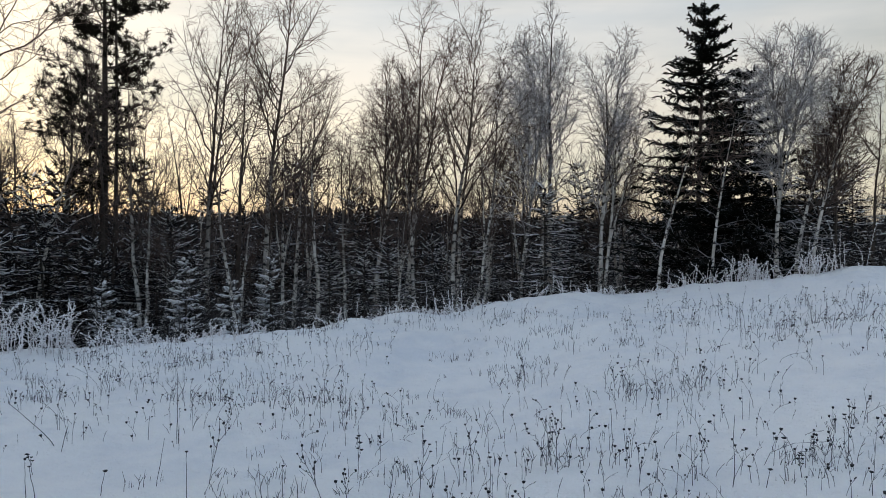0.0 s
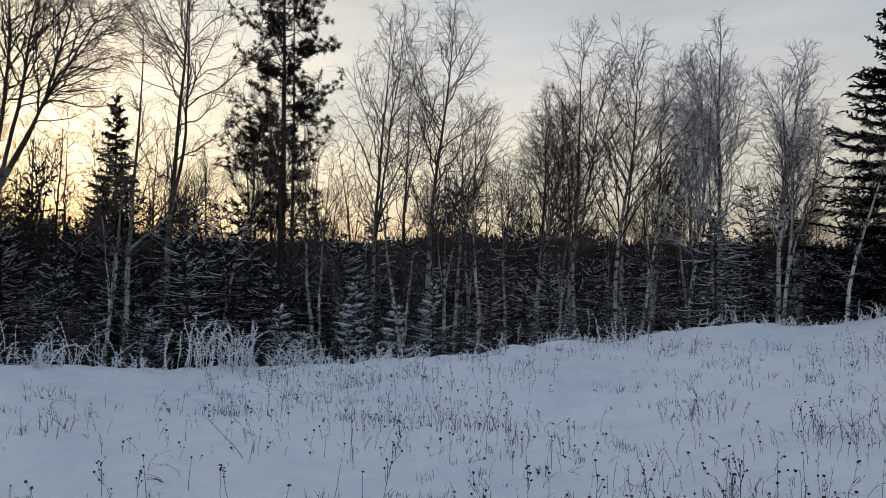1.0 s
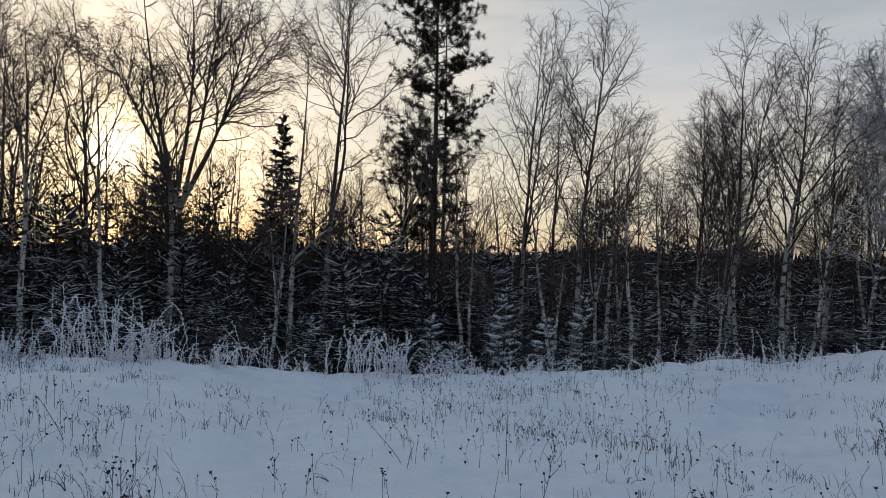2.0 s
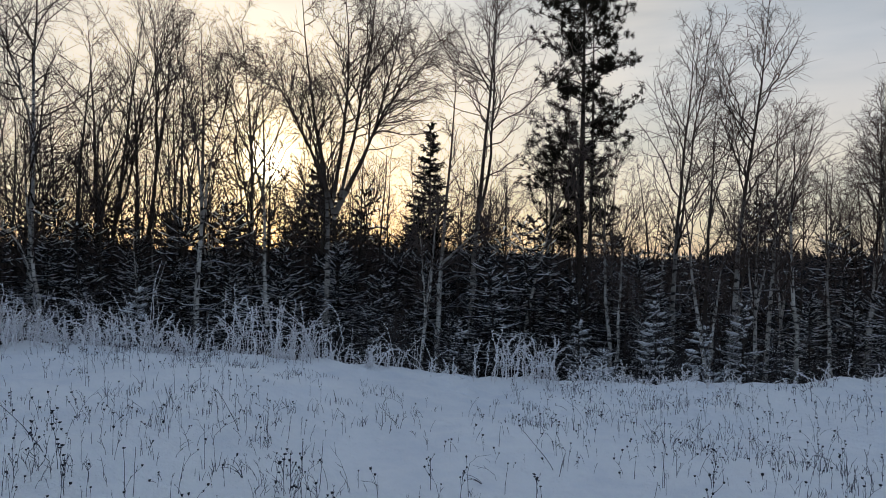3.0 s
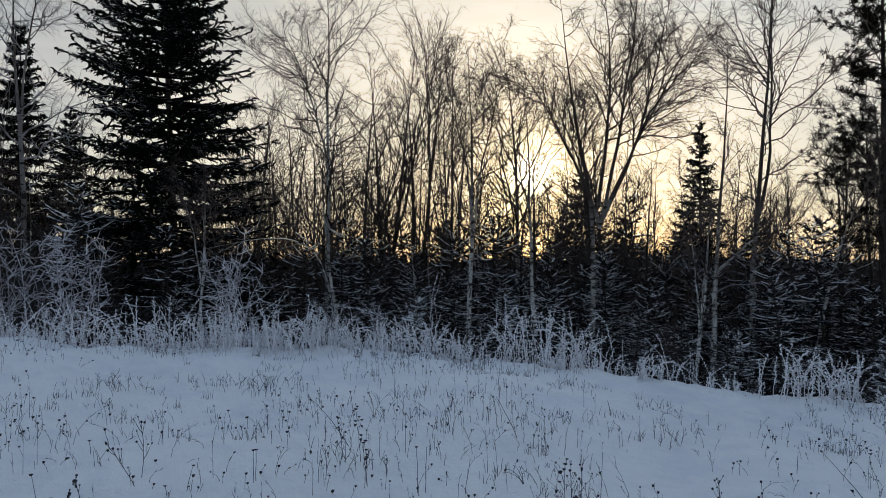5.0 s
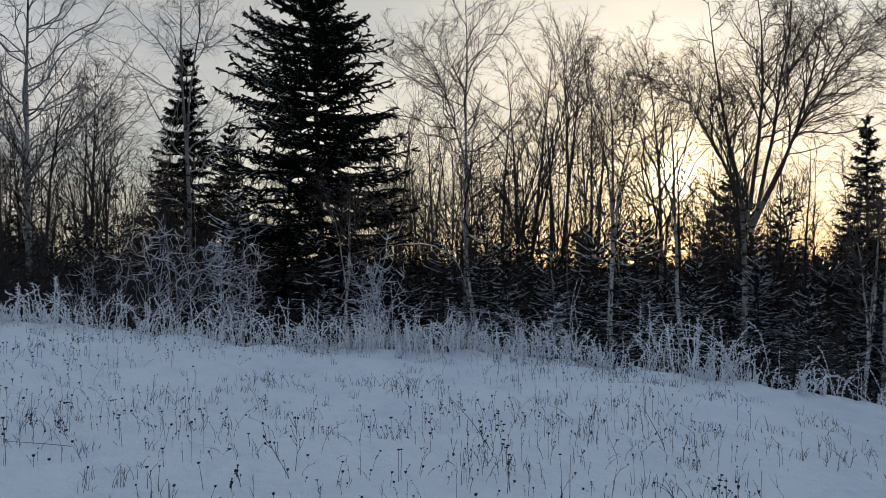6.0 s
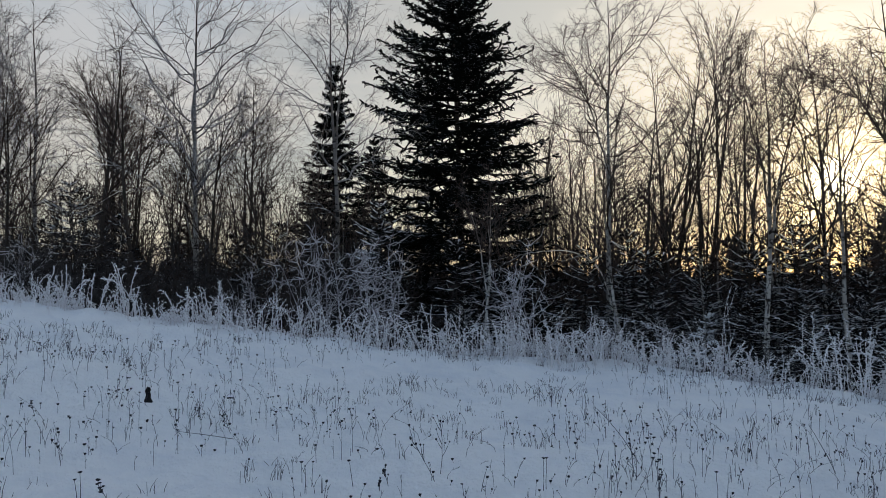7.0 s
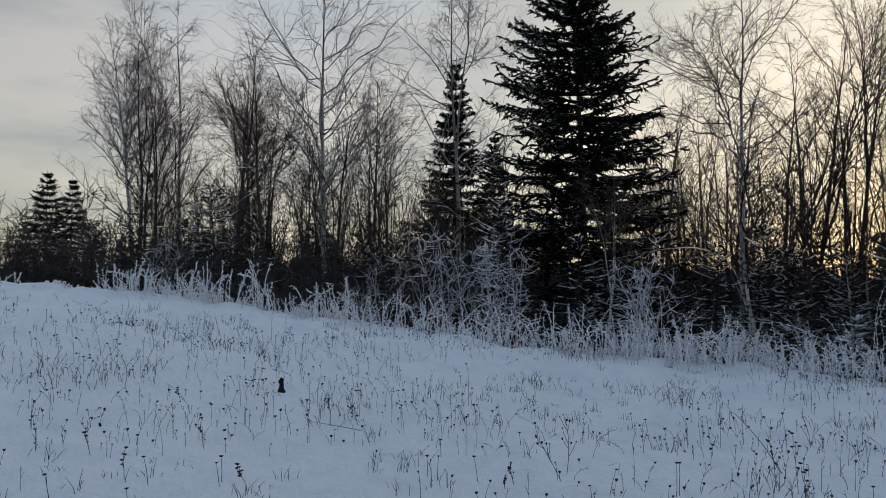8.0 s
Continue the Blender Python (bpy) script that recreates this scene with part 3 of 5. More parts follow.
birch(-8.27, 14.89, [(0, -0.26), (0.32, 1.41), (0.55, 2.18), (0.85, 3.06), (1.4, 3.9)], 31, LEANING, boughs=6, start=0.6, spread=0.24, subs=5, twigs=4, thick=1.1)
birch(-4.56, 18.44, [(0, -0.83), (0.17, 1.16), (0.23, 3.01), (0.5, 4.71), (0.74, 6.26), (0.79, 8.2)], 32, boughs=27, start=0.35, spread=0.30, angle=32)
birch(-6.44, 19.99, [(0, 0.17), (0.1, 2.48), (0.29, 4.47), (0.48, 6.61), (0.55, 8.0)], 33, boughs=21, start=0.3, angle=25, spread=0.38)
birch(-1.68, 18.42, [(0, -0.22), (0.09, 0.78), (0.47, 2.48), (0.62, 3.61), (0.8, 5.4)], 34, LEANING, angle=30)
birch(-0.89, 18.98, [(0, 0.03), (0.23, 2.51), (0.32, 5.11), (0.39, 7.1)], 35, angle=28, boughs=24)
birch(0.26, 18.0, [(0, 0.13), (0.03, 1.66), (0.44, 3.86), (0.54, 6.4)], 36, angle=28)
birch(1.9, 17.4, [(0, 0.41), (0.17, 1.82), (0.38, 3.67), (0.44, 5.4)], 37, angle=23, boughs=28, twig_mat=TWIG_PALE, limb_mat=LIMB_PALE)
birch(2.96, 19.78, [(0, 0.47), (-0.04, 3.8), (-0.08, 7.6)], 38, "tall slim birch with a feathery bare crown", angle=30, boughs=29, spread=0.25, twig_mat=TWIG_PALE, limb_mat=LIMB_PALE)
birch(3.75, 17.6, [(0, 0.35), (-0.01, 1.84), (0.25, 3.85), (0.47, 5.8)], 39, angle=22, spread=0.27, boughs=30, twig_mat=TWIG_PALE, limb_mat=LIMB_PALE)
birch(4.84, 16.3, [(0, 0.85), (0.27, 2.1), (0.62, 3.39), (0.8, 4.1)], 40, LEANING, boughs=10, start=0.45, subs=6, twigs=3)
birch(6.04, 16.42, [(0, 0.98), (0.09, 1.99), (0.26, 3.37), (0.4, 4.2)], 41, LEANING, boughs=10, start=0.45, subs=6, twigs=3)
birch(7.45, 16.39, [(0, 1.07), (0.05, 3.14), (0.26, 5.8)], 42, "bushy-crowned bare birch beside dark spruces", boughs=36, angle=25, spread=0.24, twig_mat=TWIG_PALE, limb_mat=LIMB_PALE)
birch(7.83, 16.21, [(0, 1.02), (0.27, 2.51), (0.75, 4.32), (0.84, 5.0)], 43, boughs=28, angle=25, spread=0.24)
birch(8.02, 15.89, [(0, 1.04), (0.27, 2.86), (0.75, 4.27), (0.94, 4.9)], 44, LEANING, boughs=28, angle=26, spread=0.24)
birch(-18.21, 8.78, [(0, -0.48), (0, 3.74), (0.06, 6.57), (0.06, 9.6)], 45, "tall straight pale birch with spreading bare limbs", boughs=34, spread=0.40, angle=42, bark=BIRCH_TALL)
birch(-13.08, 9.51, [(0, -0.11), (0.09, 1.93), (0.12, 3.49), (0.04, 6.4)], 46, boughs=19, start=0.4, spread=0.25)
birch(-15.38, 9.7, [(0, 0.41), (-0.15, 1.79), (-0.18, 2.5)], 47, "short snapped birch pole in the undergrowth", boughs=3, start=0.6, spread=0.15, subs=3, twigs=2)
birch(-15.43, 12.96, [(0, 1.24), (0, 3.97), (-0.19, 6.7), (-0.4, 7.9)], 48, boughs=21, angle=28)
birch(-14.09, 14.36, [(0, 1.26), (-0.04, 4.18), (-0.67, 5.24), (-1.22, 6.45), (-1.46, 7.2)], 49, "bare tree with a long stem bowed sideways", bark=ALDER, boughs=13, angle=32, start=0.4)
birch(-12.58, 13.03, [(0, 0.21), (0.05, 2.42), (0.06, 3.3), (-0.22, 4.6), (-0.42, 6.3), (-0.62, 8.4)], 50, "spreading many-stemmed birch with arching bare limbs", bark=BIRCH, boughs=30, start=0.3, angle=36, spread=0.25, thick=1.0,
      extra=([(0.06, 2.6), (-0.3, 3.7), (-0.9, 5.0), (-1.5, 6.1), (-2.0, 6.7)], [(0.07, 2.5), (0.25, 3.6), (0.55, 5.2), (0.85, 7.0), (0.9, 8.9)],
             [(0.1, 2.7), (0.5, 3.7), (1.2, 5.2), (1.9, 6.5), (2.6, 7.5)], [(0.05, 3.0), (0.2, 4.4), (0.3, 6.2), (0.15, 8.4)], [(0.1, 2.6), (0.8, 4.2), (1.4, 6.2), (1.7, 8.2)]))
birch(-9.96, 13.86, [(0, -0.32), (0.09, 1.76), (0.17, 3.19), (0.34, 5.28), (0.26, 6.6)], 54, "thin white birch with sparse twigs", boughs=15, start=0.4, spread=0.20, subs=6,
      extra=([(0.08, 1.5), (0.45, 1.85), (0.8, 2.2), (1.15, 2.42), (1.5, 2.5)],))
birch(-10.38, 15.98, [(0, 0.19), (0.07, 2.21), (0.3, 4.96), (0.51, 6.98), (0.63, 9.3)], 55, boughs=26, start=0.35, angle=38)
birch(-20.5, -1.69, [(0, 1.79), (-0.07, 4.38), (-0.15, 6.68), (-0.25, 10.4)], 56, "large bare birch with wide-spreading crown", boughs=35, spread=0.43, angle=44, start=0.32, twig_mat=TWIG_PALE, limb_mat=LIMB_PALE, bark=BIRCH_TALL)
birch(-19.45, 1.73, [(0, 2.26), (-0.12, 5.05), (-0.23, 7.42), (-0.25, 9.3)], 57, boughs=21, spread=0.33, angle=46, start=0.45, twig_mat=TWIG_PALE, limb_mat=LIMB_PALE, bark=BIRCH_GREY)
birch(-22.42, -7.41, [(0, 2.56), (-0.19, 4.51), (-0.39, 6.45), (-0.73, 8.4)], 58, boughs=27, spread=0.33, twig_mat=TWIG_PALE, limb_mat=LIMB_PALE, bark=BIRCH_TALL)
birch(-23.75, -6.45, [(0, 2.98), (-0.04, 6.47), (-0.19, 9.9)], 59, boughs=30, spread=0.25, angle=32, twig_mat=TWIG_PALE, limb_mat=LIMB_PALE, bark=BIRCH_TALL)
birch(-22.6, -6.84, [(0, 2.9), (-0.15, 6.2), (-0.3, 7.5)], 60, boughs=19, angle=32)
birch(-22.3, -3.62, [(0, 2.61), (0.12, 4.93), (0.33, 6.8)], 61, bark=ALDER, boughs=21, angle=32)
birch(-22.19, -4.25, [(0, 2.59), (-0.12, 4.88), (0.07, 7.1)], 62, bark=ALDER, boughs=21, angle=32)
birch(-21.55, -0.5, [(0, 2.46), (0.05, 4.88), (0.01, 7.3)], 63, bark=ALDER, boughs=21, angle=32)
DARK = "dark slender alder with upright bare limbs"
birch(-19.26, 11.03, [(0, 1.16), (-0.07, 4.02), (-0.41, 8.2)], 64, DARK, bark=ALDER, boughs=18, angle=30, spread=0.40, start=0.25, subs=7, twigs=4)
birch(-19.11, 11.29, [(0, 1.16), (0.4, 4.87), (0.73, 8.8)], 65, DARK, bark=ALDER, boughs=18, angle=30, spread=0.40, start=0.25, subs=7, twigs=4)
birch(-18.66, 12.01, [(0, 1.17), (0.33, 4.75), (0.67, 8.7)], 66, DARK, bark=ALDER, boughs=18, angle=30, spread=0.40, start=0.25, subs=7, twigs=4)
birch(-21.3, 9.28, [(0, 1.12), (-0.19, 3.97), (-0.3, 7.0)], 67, DARK, bark=ALDER, boughs=18, angle=30, spread=0.40, start=0.25, subs=7, twigs=4)


for k, (az, r, top, bend) in enumerate(((11.5, 19.0, 5.3, 0.15), (5.2, 19.4, 5.5, 0.25), (-3.4, 19.2, 5.6, 0.2), (2.2, 20.3, 5.2, -0.15))):
    x, y = polar(az, r)
    birch(float(x), float(y), [(0, gz(x, y)), (bend, 2.6), (1.4 * bend, top)], 701 + k, "slender bare birch with fine brown twigs", boughs=15, angle=26, spread=0.26, forks=0)


def alder_clump(az, r, top, seed, stems=4, fan=0.16):
    """Several dark stems fanning out of one stool."""
    lot = random.Random(seed)
    x, y = polar(az, r)
    g = gz(x, y)
    more = []
    for k in range(stems):
        reach = (k - (stems - 1) / 2) / max(1, stems - 1) * 2 * fan * (top - g) * lot.uniform(0.7, 1.2)
        high = g + (top - g) * lot.uniform(0.72, 0.98)
        more.append([(0.04 * k - 0.08, g - 0.05), (reach * 0.25, g + 0.3 * (high - g)), (reach * lot.uniform(0.5, 0.7), g + 0.65 * (high - g)), (reach, high)])
    birch(float(x), float(y), [(0, g), (lot.uniform(-0.3, 0.3), (g + top) / 2), (lot.uniform(-0.5, 0.5), top)], seed, "clump of dark alder stems fanning out from one stool", bark=ALDER, boughs=14, angle=30,
          spread=0.24, start=0.3, subs=6, twigs=3, snags=5, extra=tuple(more))


for k, (az, r, top) in enumerate(((55, 20.5, 7.2), (58, 22, 7.6), (62, 19.5, 7.0), (64.5, 21, 6.4), (68, 22, 6.0), (52.5, 21.5, 5.2), (43, 21, 4.9), (36, 22.5, 4.8), (82, 22, 6.2), (87, 21, 5.8),
                                  (91, 22, 6.2), (95, 23, 6.0), (99, 23, 5.6), (78, 23, 6.4), (20, 21.5, 4.8), (-6, 20, 5.0), (-12, 20, 4.6), (48, 20.5, 5.2), (39.5, 21, 5.0), (45.5, 23, 5.6))):
    alder_clump(az, r, top, 601 + k, 4 if top > 5.5 else 3)

# thinner trees behind: a few grown once, then repeated
back = []
for k in range(6):
    H = (6.4, 7.2, 5.6, 6.8, 7.8, 6.0)[k]
    x, y = polar(10 + 12 * k, 24.0)
    g = gz(x, y)
    back.append(bare_tree("birch_tree", "thin bare birch crowded among others deeper in the wood", x, y, [(0, g), (0.1 * (k - 2), g + H * 0.5), (0.16 * (k % 3 - 1), g + H)], 80 + k,
                          bark=(BIRCH, ALDER)[k % 2], boughs=13, subs=6, twigs=4, snags=0, forks=k % 3, start=0.35, spread=0.27, angle=28, joined=True, group="thin trees deeper in the wood"))
rng = np.random.default_rng(5)
far_trees = []


def plant(k, x, y, s, tilt, tall=1.0):
    m = pose(x, y, gz(x, y) - 0.03, rng.uniform(-tilt, tilt), rng.uniform(-tilt, tilt), rng.uniform(0, 360))
    if math.degrees(math.atan2(-x, y)) > 108:      # the wood ends here
        return
    if math.hypot(x, y) < 27.5 and s > 0.6:
        copy_thing(back[k], m).scale = (s, s, s * tall)
        return
    m = np.array(m @ Matrix.Diagonal((s, s, s * tall, 1)))
    for v, q, slot in SHAPES[k]:
        far_trees.append((v @ m[:3, :3].T + m[:3, 3], q, slot))


for k in range(150):
    az = -34 + 150 * (k + rng.random()) / 150
    x, y = polar(az, rng.uniform(19.5, 38))
    plant(k % 6, x, y, rng.uniform(0.5, 1.12) * (0.85 if az < 5 else 1.0), 4)
for k in range(23):
    az = -16 + (40 if k < 15 else 100) * (k % 15 + rng.random()) / (15 if k < 15 else 8)
    x, y = polar(az, crest(az)[0] + rng.uniform(2.6, 5.0))
    s = rng.uniform(0.6, 0.95)
    root = copy_thing(back[(0, 2, 4)[k % 3]], pose(x, y, gz(x, y) - 0.03, rng.uniform(-7, 7), rng.uniform(-7, 7), rng.uniform(0, 360)))
    root.scale = (s, s, s)

for k in range(64):
    x, y = polar(rng.uniform(24, 74) if k < 50 else rng.uniform(84, 108), rng.uniform(18.5, 27))
    plant((1, 3, 5, 1, 3, 2)[k % 6], x, y, rng.uniform(0.6, 1.25), 6)
for k in range(120):
    x, y = polar(-34 + 150 * (k + rng.random()) / 120, rng.uniform(18.5, 31))
    plant((1, 3, 5, 0)[k % 4], x, y, rng.uniform(0.32, 0.59), 8, 1.15)
tagged(new("thin_wood", mesh_from("thin_wood", far_trees, [BIRCH, ALDER, TWIG, LIMB])), "thin bare saplings and trees filling the wood behind", "trees", kind="stuff")

# ---------------------------------------------------------------- undergrowth of young spruces
def young_spruce(label, x, y, H, seed, tiers, per, sprays, fat, snow):
    """A young spruce: long thin wavy boughs nearly level, thin side sprays, broken lines of snow along them."""
    rng = np.random.default_rng(seed)
    root = new("young_spruce")
    root.empty_display_size = 0.2
    root.matrix_world = pose(x, y, gz(x, y) - 0.05)
    tagged(root, label, "conifer", "young spruces")
    u = np.linspace(0, 1, 6)
    P = np.stack([0.03 * H * rng.normal() * u ** 2, 0.03 * H * rng.normal() * u ** 2, u * H], -1)[None]
    R = ((0.008 * H + 0.008) * (1 - 0.93 * u))[None]
    part("trunk", mesh_from("trunk", [(*tubes(P, R, 6), 0)], [SPRUCE_BARK]), root)
    n = tiers * per
    f = np.clip(0.03 + 0.95 * (np.arange(n) // per + rng.uniform(-0.3, 0.3, n)) / tiers, 0.02, 0.985)
    base, _ = sample(P, f[None])
    a = rng.uniform(0, 2 * np.pi, n)
    L = (0.33 * H + 0.2) * (1.02 - f) ** 0.75 * rng.uniform(0.45, 1.2, n)
    w = np.linspace(0, 1, 7)
    drop = np.interp(f, [0, 0.6, 1.0], [-0.22, -0.05, 0.65]) + rng.normal(0, 0.07, n)
    B = base[0][:, None] + np.stack([np.cos(a)[:, None] * L[:, None] * w, np.sin(a)[:, None] * L[:, None] * w, L[:, None] * (drop[:, None] * w + 0.13 * w ** 3)], -1)
    B += np.cumsum(rng.normal(size=B.shape), axis=1) * 0.022 * L[:, None, None] * np.array([1, 1, 0.8])
    BR = np.maximum(fat * 0.55, 0.004 + 0.007 * L)[:, None] * (1 - 0.6 * w)
    S, SR = grow(rng, B, BR, sprays, 0.15, 1.0, lambda t: 0.26 * np.broadcast_to(L[:, None], t.shape) * (1.2 - t) ** 0.6 + 0.05, 46, -0.12, 3, 0.1, 2.0, 0.008, 0.10)
    SR = np.full((len(S), 1), fat) * (1 - 0.7 * np.linspace(0, 1, 3) ** 2) * rng.uniform(0.5, 1.2, (len(S), 1))
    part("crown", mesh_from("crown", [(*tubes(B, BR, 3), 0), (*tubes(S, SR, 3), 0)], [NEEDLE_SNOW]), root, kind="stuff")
    over = np.array([0, 0, 1.0])
    pick, keep = rng.random(n) < snow, rng.random(len(S)) < snow * 0.36
    Q, Q2 = B[pick][:, 1:] + over * (BR[pick][:, 1:, None] * 0.9), S[keep] + over * (SR[keep][:, :, None] * 0.8)
    lie = np.array([0.4, 1.0, 0.7, 1.0, 0.8, 0.3]) * rng.uniform(0.3, 1.4, (len(Q), 6)) * 0.0175
    lie2 = np.array([0.8, 1.0, 0.35]) * 0.0105 * rng.uniform(0.5, 1.3, (len(Q2), 1))
    part("snow", mesh_from("snow", [(*tubes(Q, lie, 3), 0), (*tubes(Q2, lie2, 3), 0)], [SNOW]), root, "thin broken snow lying along the boughs", "stuff")
    return root


young = []
for k in range(7):
    H = (3.2, 2.6, 3.8, 2.1, 3.0, 4.2, 3.4)[k]
    x, y = polar(-8 + 14 * k, 17.0 + (k % 3))
    young.append(young_spruce("young spruce with snow-dusted level boughs in the undergrowth", x, y, H, 120 + k, int(5.6 * H), 6, 5, 0.015, 0.78 if k < 4 else 0.42))
deep = []
for k in range(3):
    H = (3.0, 3.6, 2.6)[k]
    x, y = polar(0 + 30 * k, 29.0)
    deep.append(young_spruce("young dark spruce deep in the wood", x, y, H, 130 + k, int(4.5 * H), 6, 5, 0.026, 0.4))
rng = np.random.default_rng(6)
for k in range(176):
    az = -34 + 150 * (k + rng.random()) / 176
    re, _ = crest(az)
    r = re + 4.4 + 7.5 * rng.random() ** 1.3 if k % 4 else re + 2.4 + 2.0 * rng.random()
    if az > 84 and r < re + 6:
        continue
    x, y = polar(az, r)
    s = rng.uniform(0.75, 1.15) if k % 4 else rng.uniform(0.4, 0.75)
    root = copy_thing(young[4 + k % 3 if 16 < az < 48 else k % 7] if r < re + 9 else deep[k % 3], pose(x, y, gz(x, y) - 0.05, rng.uniform(-3, 3), rng.uniform(-3, 3), rng.uniform(0, 360)))
    root.scale = (s, s, s)

for k in range(110):
    az = -34 + 150 * (k + rng.random()) / 92 if k < 92 else rng.uniform(84, 112)
    r = rng.uniform(25, 42) if k < 92 else rng.uniform(21, 32)
    x, y = polar(az, r)
    z = gz(x, y)
    s = float(np.clip((EYE - z + r * math.tan(radians(rng.uniform(-0.5, 3.4)))) / 3.2, 0.6, 2.6))
    root = copy_thing(deep[k % 3], pose(x, y, z - 0.05, 0, 0, rng.uniform(0, 360)))
    root.scale = (s, s, s)

for k in range(22):
    x, y = polar(35 + 27 * (k + rng.random()) / 22, rng.uniform(20.5, 28))
    s = float(np.clip((EYE - gz(x, y) + math.hypot(x, y) * math.tan(radians(rng.uniform(1.5, 4.6)))) / 3.2, 0.8, 2.2))
    root = copy_thing(deep[k % 3], pose(x, y, gz(x, y) - 0.05, 0, 0, rng.uniform(0, 360)))
    root.scale = (0.8 * s, 0.8 * s, s)

for k in range(44):
    az = 18 + 46 * (k + rng.random()) / 44
    x, y = polar(az, crest(az)[0] + rng.uniform(5.2, 9.0))
    s = rng.uniform(0.7, 1.05)
    root = copy_thing(young[(3 * k) % 7], pose(x, y, gz(x, y) - 0.05, rng.uniform(-3, 3), rng.uniform(-3, 3), rng.uniform(0, 360)))
    root.scale = (s, s, s)

for k in range(6):
    x, y = polar(77 + 2.8 * k, 26.5 + (k * 5 % 4))
    s = (1.2, 1.0, 1.35, 1.1, 1.3, 1.05)[k]
    root = copy_thing(deep[k % 3], pose(x, y, gz(x, y) - 0.05, 0, 0, 67 * k))
    root.scale = (s, s, s)


# ---------------------------------------------------------------- brush on the wood's floor
def brush():
    """Dead canes and brambles between the trees."""
    rng = np.random.default_rng(77)
    n = 4200
    az = rng.uniform(-36, 120, n)
    r = crest(az)[0] + rng.uniform(1.3, 11, n)
    x, y = polar(az, r)
    u = np.linspace(0, 1, 4)
    h, a = rng.uniform(0.4, 1.5, n), rng.uniform(0, 2 * np.pi, n)
    reach = h * rng.uniform(0.1, 1.1, n)
    P = np.stack([x[:, None] + (np.cos(a) * reach)[:, None] * u, y[:, None] + (np.sin(a) * reach)[:, None] * u, ground_z(x, y)[:, None] + h[:, None] * (1.5 * u - 0.7 * u * u)], -1)
    R = np.full((n, 1), 0.006) * (1.1 - 0.6 * u)
    W, WR = grow(rng, P, R, 3, 0.3, 0.98, lambda t: 0.30 * np.broadcast_to(h[:, None], t.shape), 45, 0.1, 2, 0.1, 0.8, 0.004)
    me = mesh_from("brush", [(*tubes(P, R, 3), 0), (*tubes(W, WR, 3), 0)], [CANE])
    tagged(new("brush", me), "tangle of dead brown canes and brambles under the trees", "undergrowth", kind="stuff")


def thicket():
    """Close-grown brown saplings between the trunks, taller than a man."""
    rng = np.random.default_rng(78)
    n = 840
    pick = rng.random(n)
    az = np.where(pick < 0.33, rng.uniform(66, 102, n), np.where(pick < 0.65, rng.uniform(28, 66, n), rng.uniform(-36, 108, n)))
    x, y = polar(az, crest(az)[0] + rng.uniform(6, 16, n))
    u = np.linspace(0, 1, 5)
    h, a = rng.uniform(1.8, 4.9, n), rng.uniform(0, 2 * np.pi, n)
    reach = h * rng.uniform(0.0, 0.22, n)
    P = np.stack([x[:, None] + (np.cos(a) * reach)[:, None] * u ** 1.5, y[:, None] + (np.sin(a) * reach)[:, None] * u ** 1.5, ground_z(x, y)[:, None] + h[:, None] * u], -1)
    P = P + np.cumsum(rng.normal(size=P.shape), 1) * 0.012 * h[:, None, None] * (u > 0)[:, None]
    R = (0.004 + 0.0028 * h)[:, None] * (1.1 - 0.9 * u)
    B, BR = grow(rng, P, R, 9, 0.25, 0.98, lambda t: 0.20 * h[:, None] * (1.2 - t), 34, 0.15, 4, 0.09, 0.7, 0.0045)
    W, WR = grow(rng, B, BR, 4, 0.2, 0.98, lambda t: 0.16 + 0 * t, 36, 0.0, 2, 0.1, 0.8, 0.0032)
    me = mesh_from("thicket", [(*tubes(P, R, 4), 1), (*tubes(B, BR, 3), 0), (*tubes(W, WR, 3), 0)], [TWIG, LIMB])
    tagged(new("thicket", me), "close-grown thin brown saplings between the trunks", "undergrowth", kind="stuff")


brush()
thicket()

# ---------------------------------------------------------------- rimed shrubs
def shrub(label, x, y, H, seed, stems=12, width=0.5, group="frosted shrubs", mat=RIME):
    rng = np.random.default_rng(seed)
    g = gz(x, y)
    root = new("shrub")
    root.empty_display_size = 0.2
    root.matrix_world = pose(x, y, g - 0.04)
    tagged(root, label, "shrub", group)
    K = 7
    u = np.linspace(0, 1, K)
    a = rng.uniform(0, 2 * np.pi, stems)
    out = rng.uniform(0.1, 1.0, stems) * width * H
    h = H * rng.uniform(0.6, 1.05, stems)
    P = np.stack([np.cos(a)[:, None] * out[:, None] * u ** 1.3, np.sin(a)[:, None] * out[:, None] * u ** 1.3, h[:, None] * u], -1)
    P = P + np.cumsum(rng.normal(size=P.shape), axis=1) * 0.02 * H * np.minimum(1, u * 3)[:, None]
    P[:, :, :2] += rng.normal(size=(stems, 1, 2)) * 0.07 * H
    R = (0.006 + 0.004 * H) * (1 - 0.8 * u) * np.ones((stems, 1))
    B, BR = grow(rng, P, R, 5, 0.2, 0.98, lambda t: 0.32 * H * (1.15 - t), 46, 0.1, 5, 0.20, 0.7, 0.0055)
    W, WR = grow(rng, B, BR, 4, 0.12, 0.98, lambda t: 0.12 * H * np.ones_like(t), 50, 0.02, 3, 0.25, 0.9, 0.0056)
    for i in range(stems):
        part("stem", mesh_from("stem", [(*tubes(P[i:i + 1], R[i:i + 1], 5), 0)], [mat]), root)
    part("crown", mesh_from("crown", [(*tubes(B, BR, 3), 0), (*tubes(W, WR, 3), 0)], [mat]), root, kind="stuff")
    return root


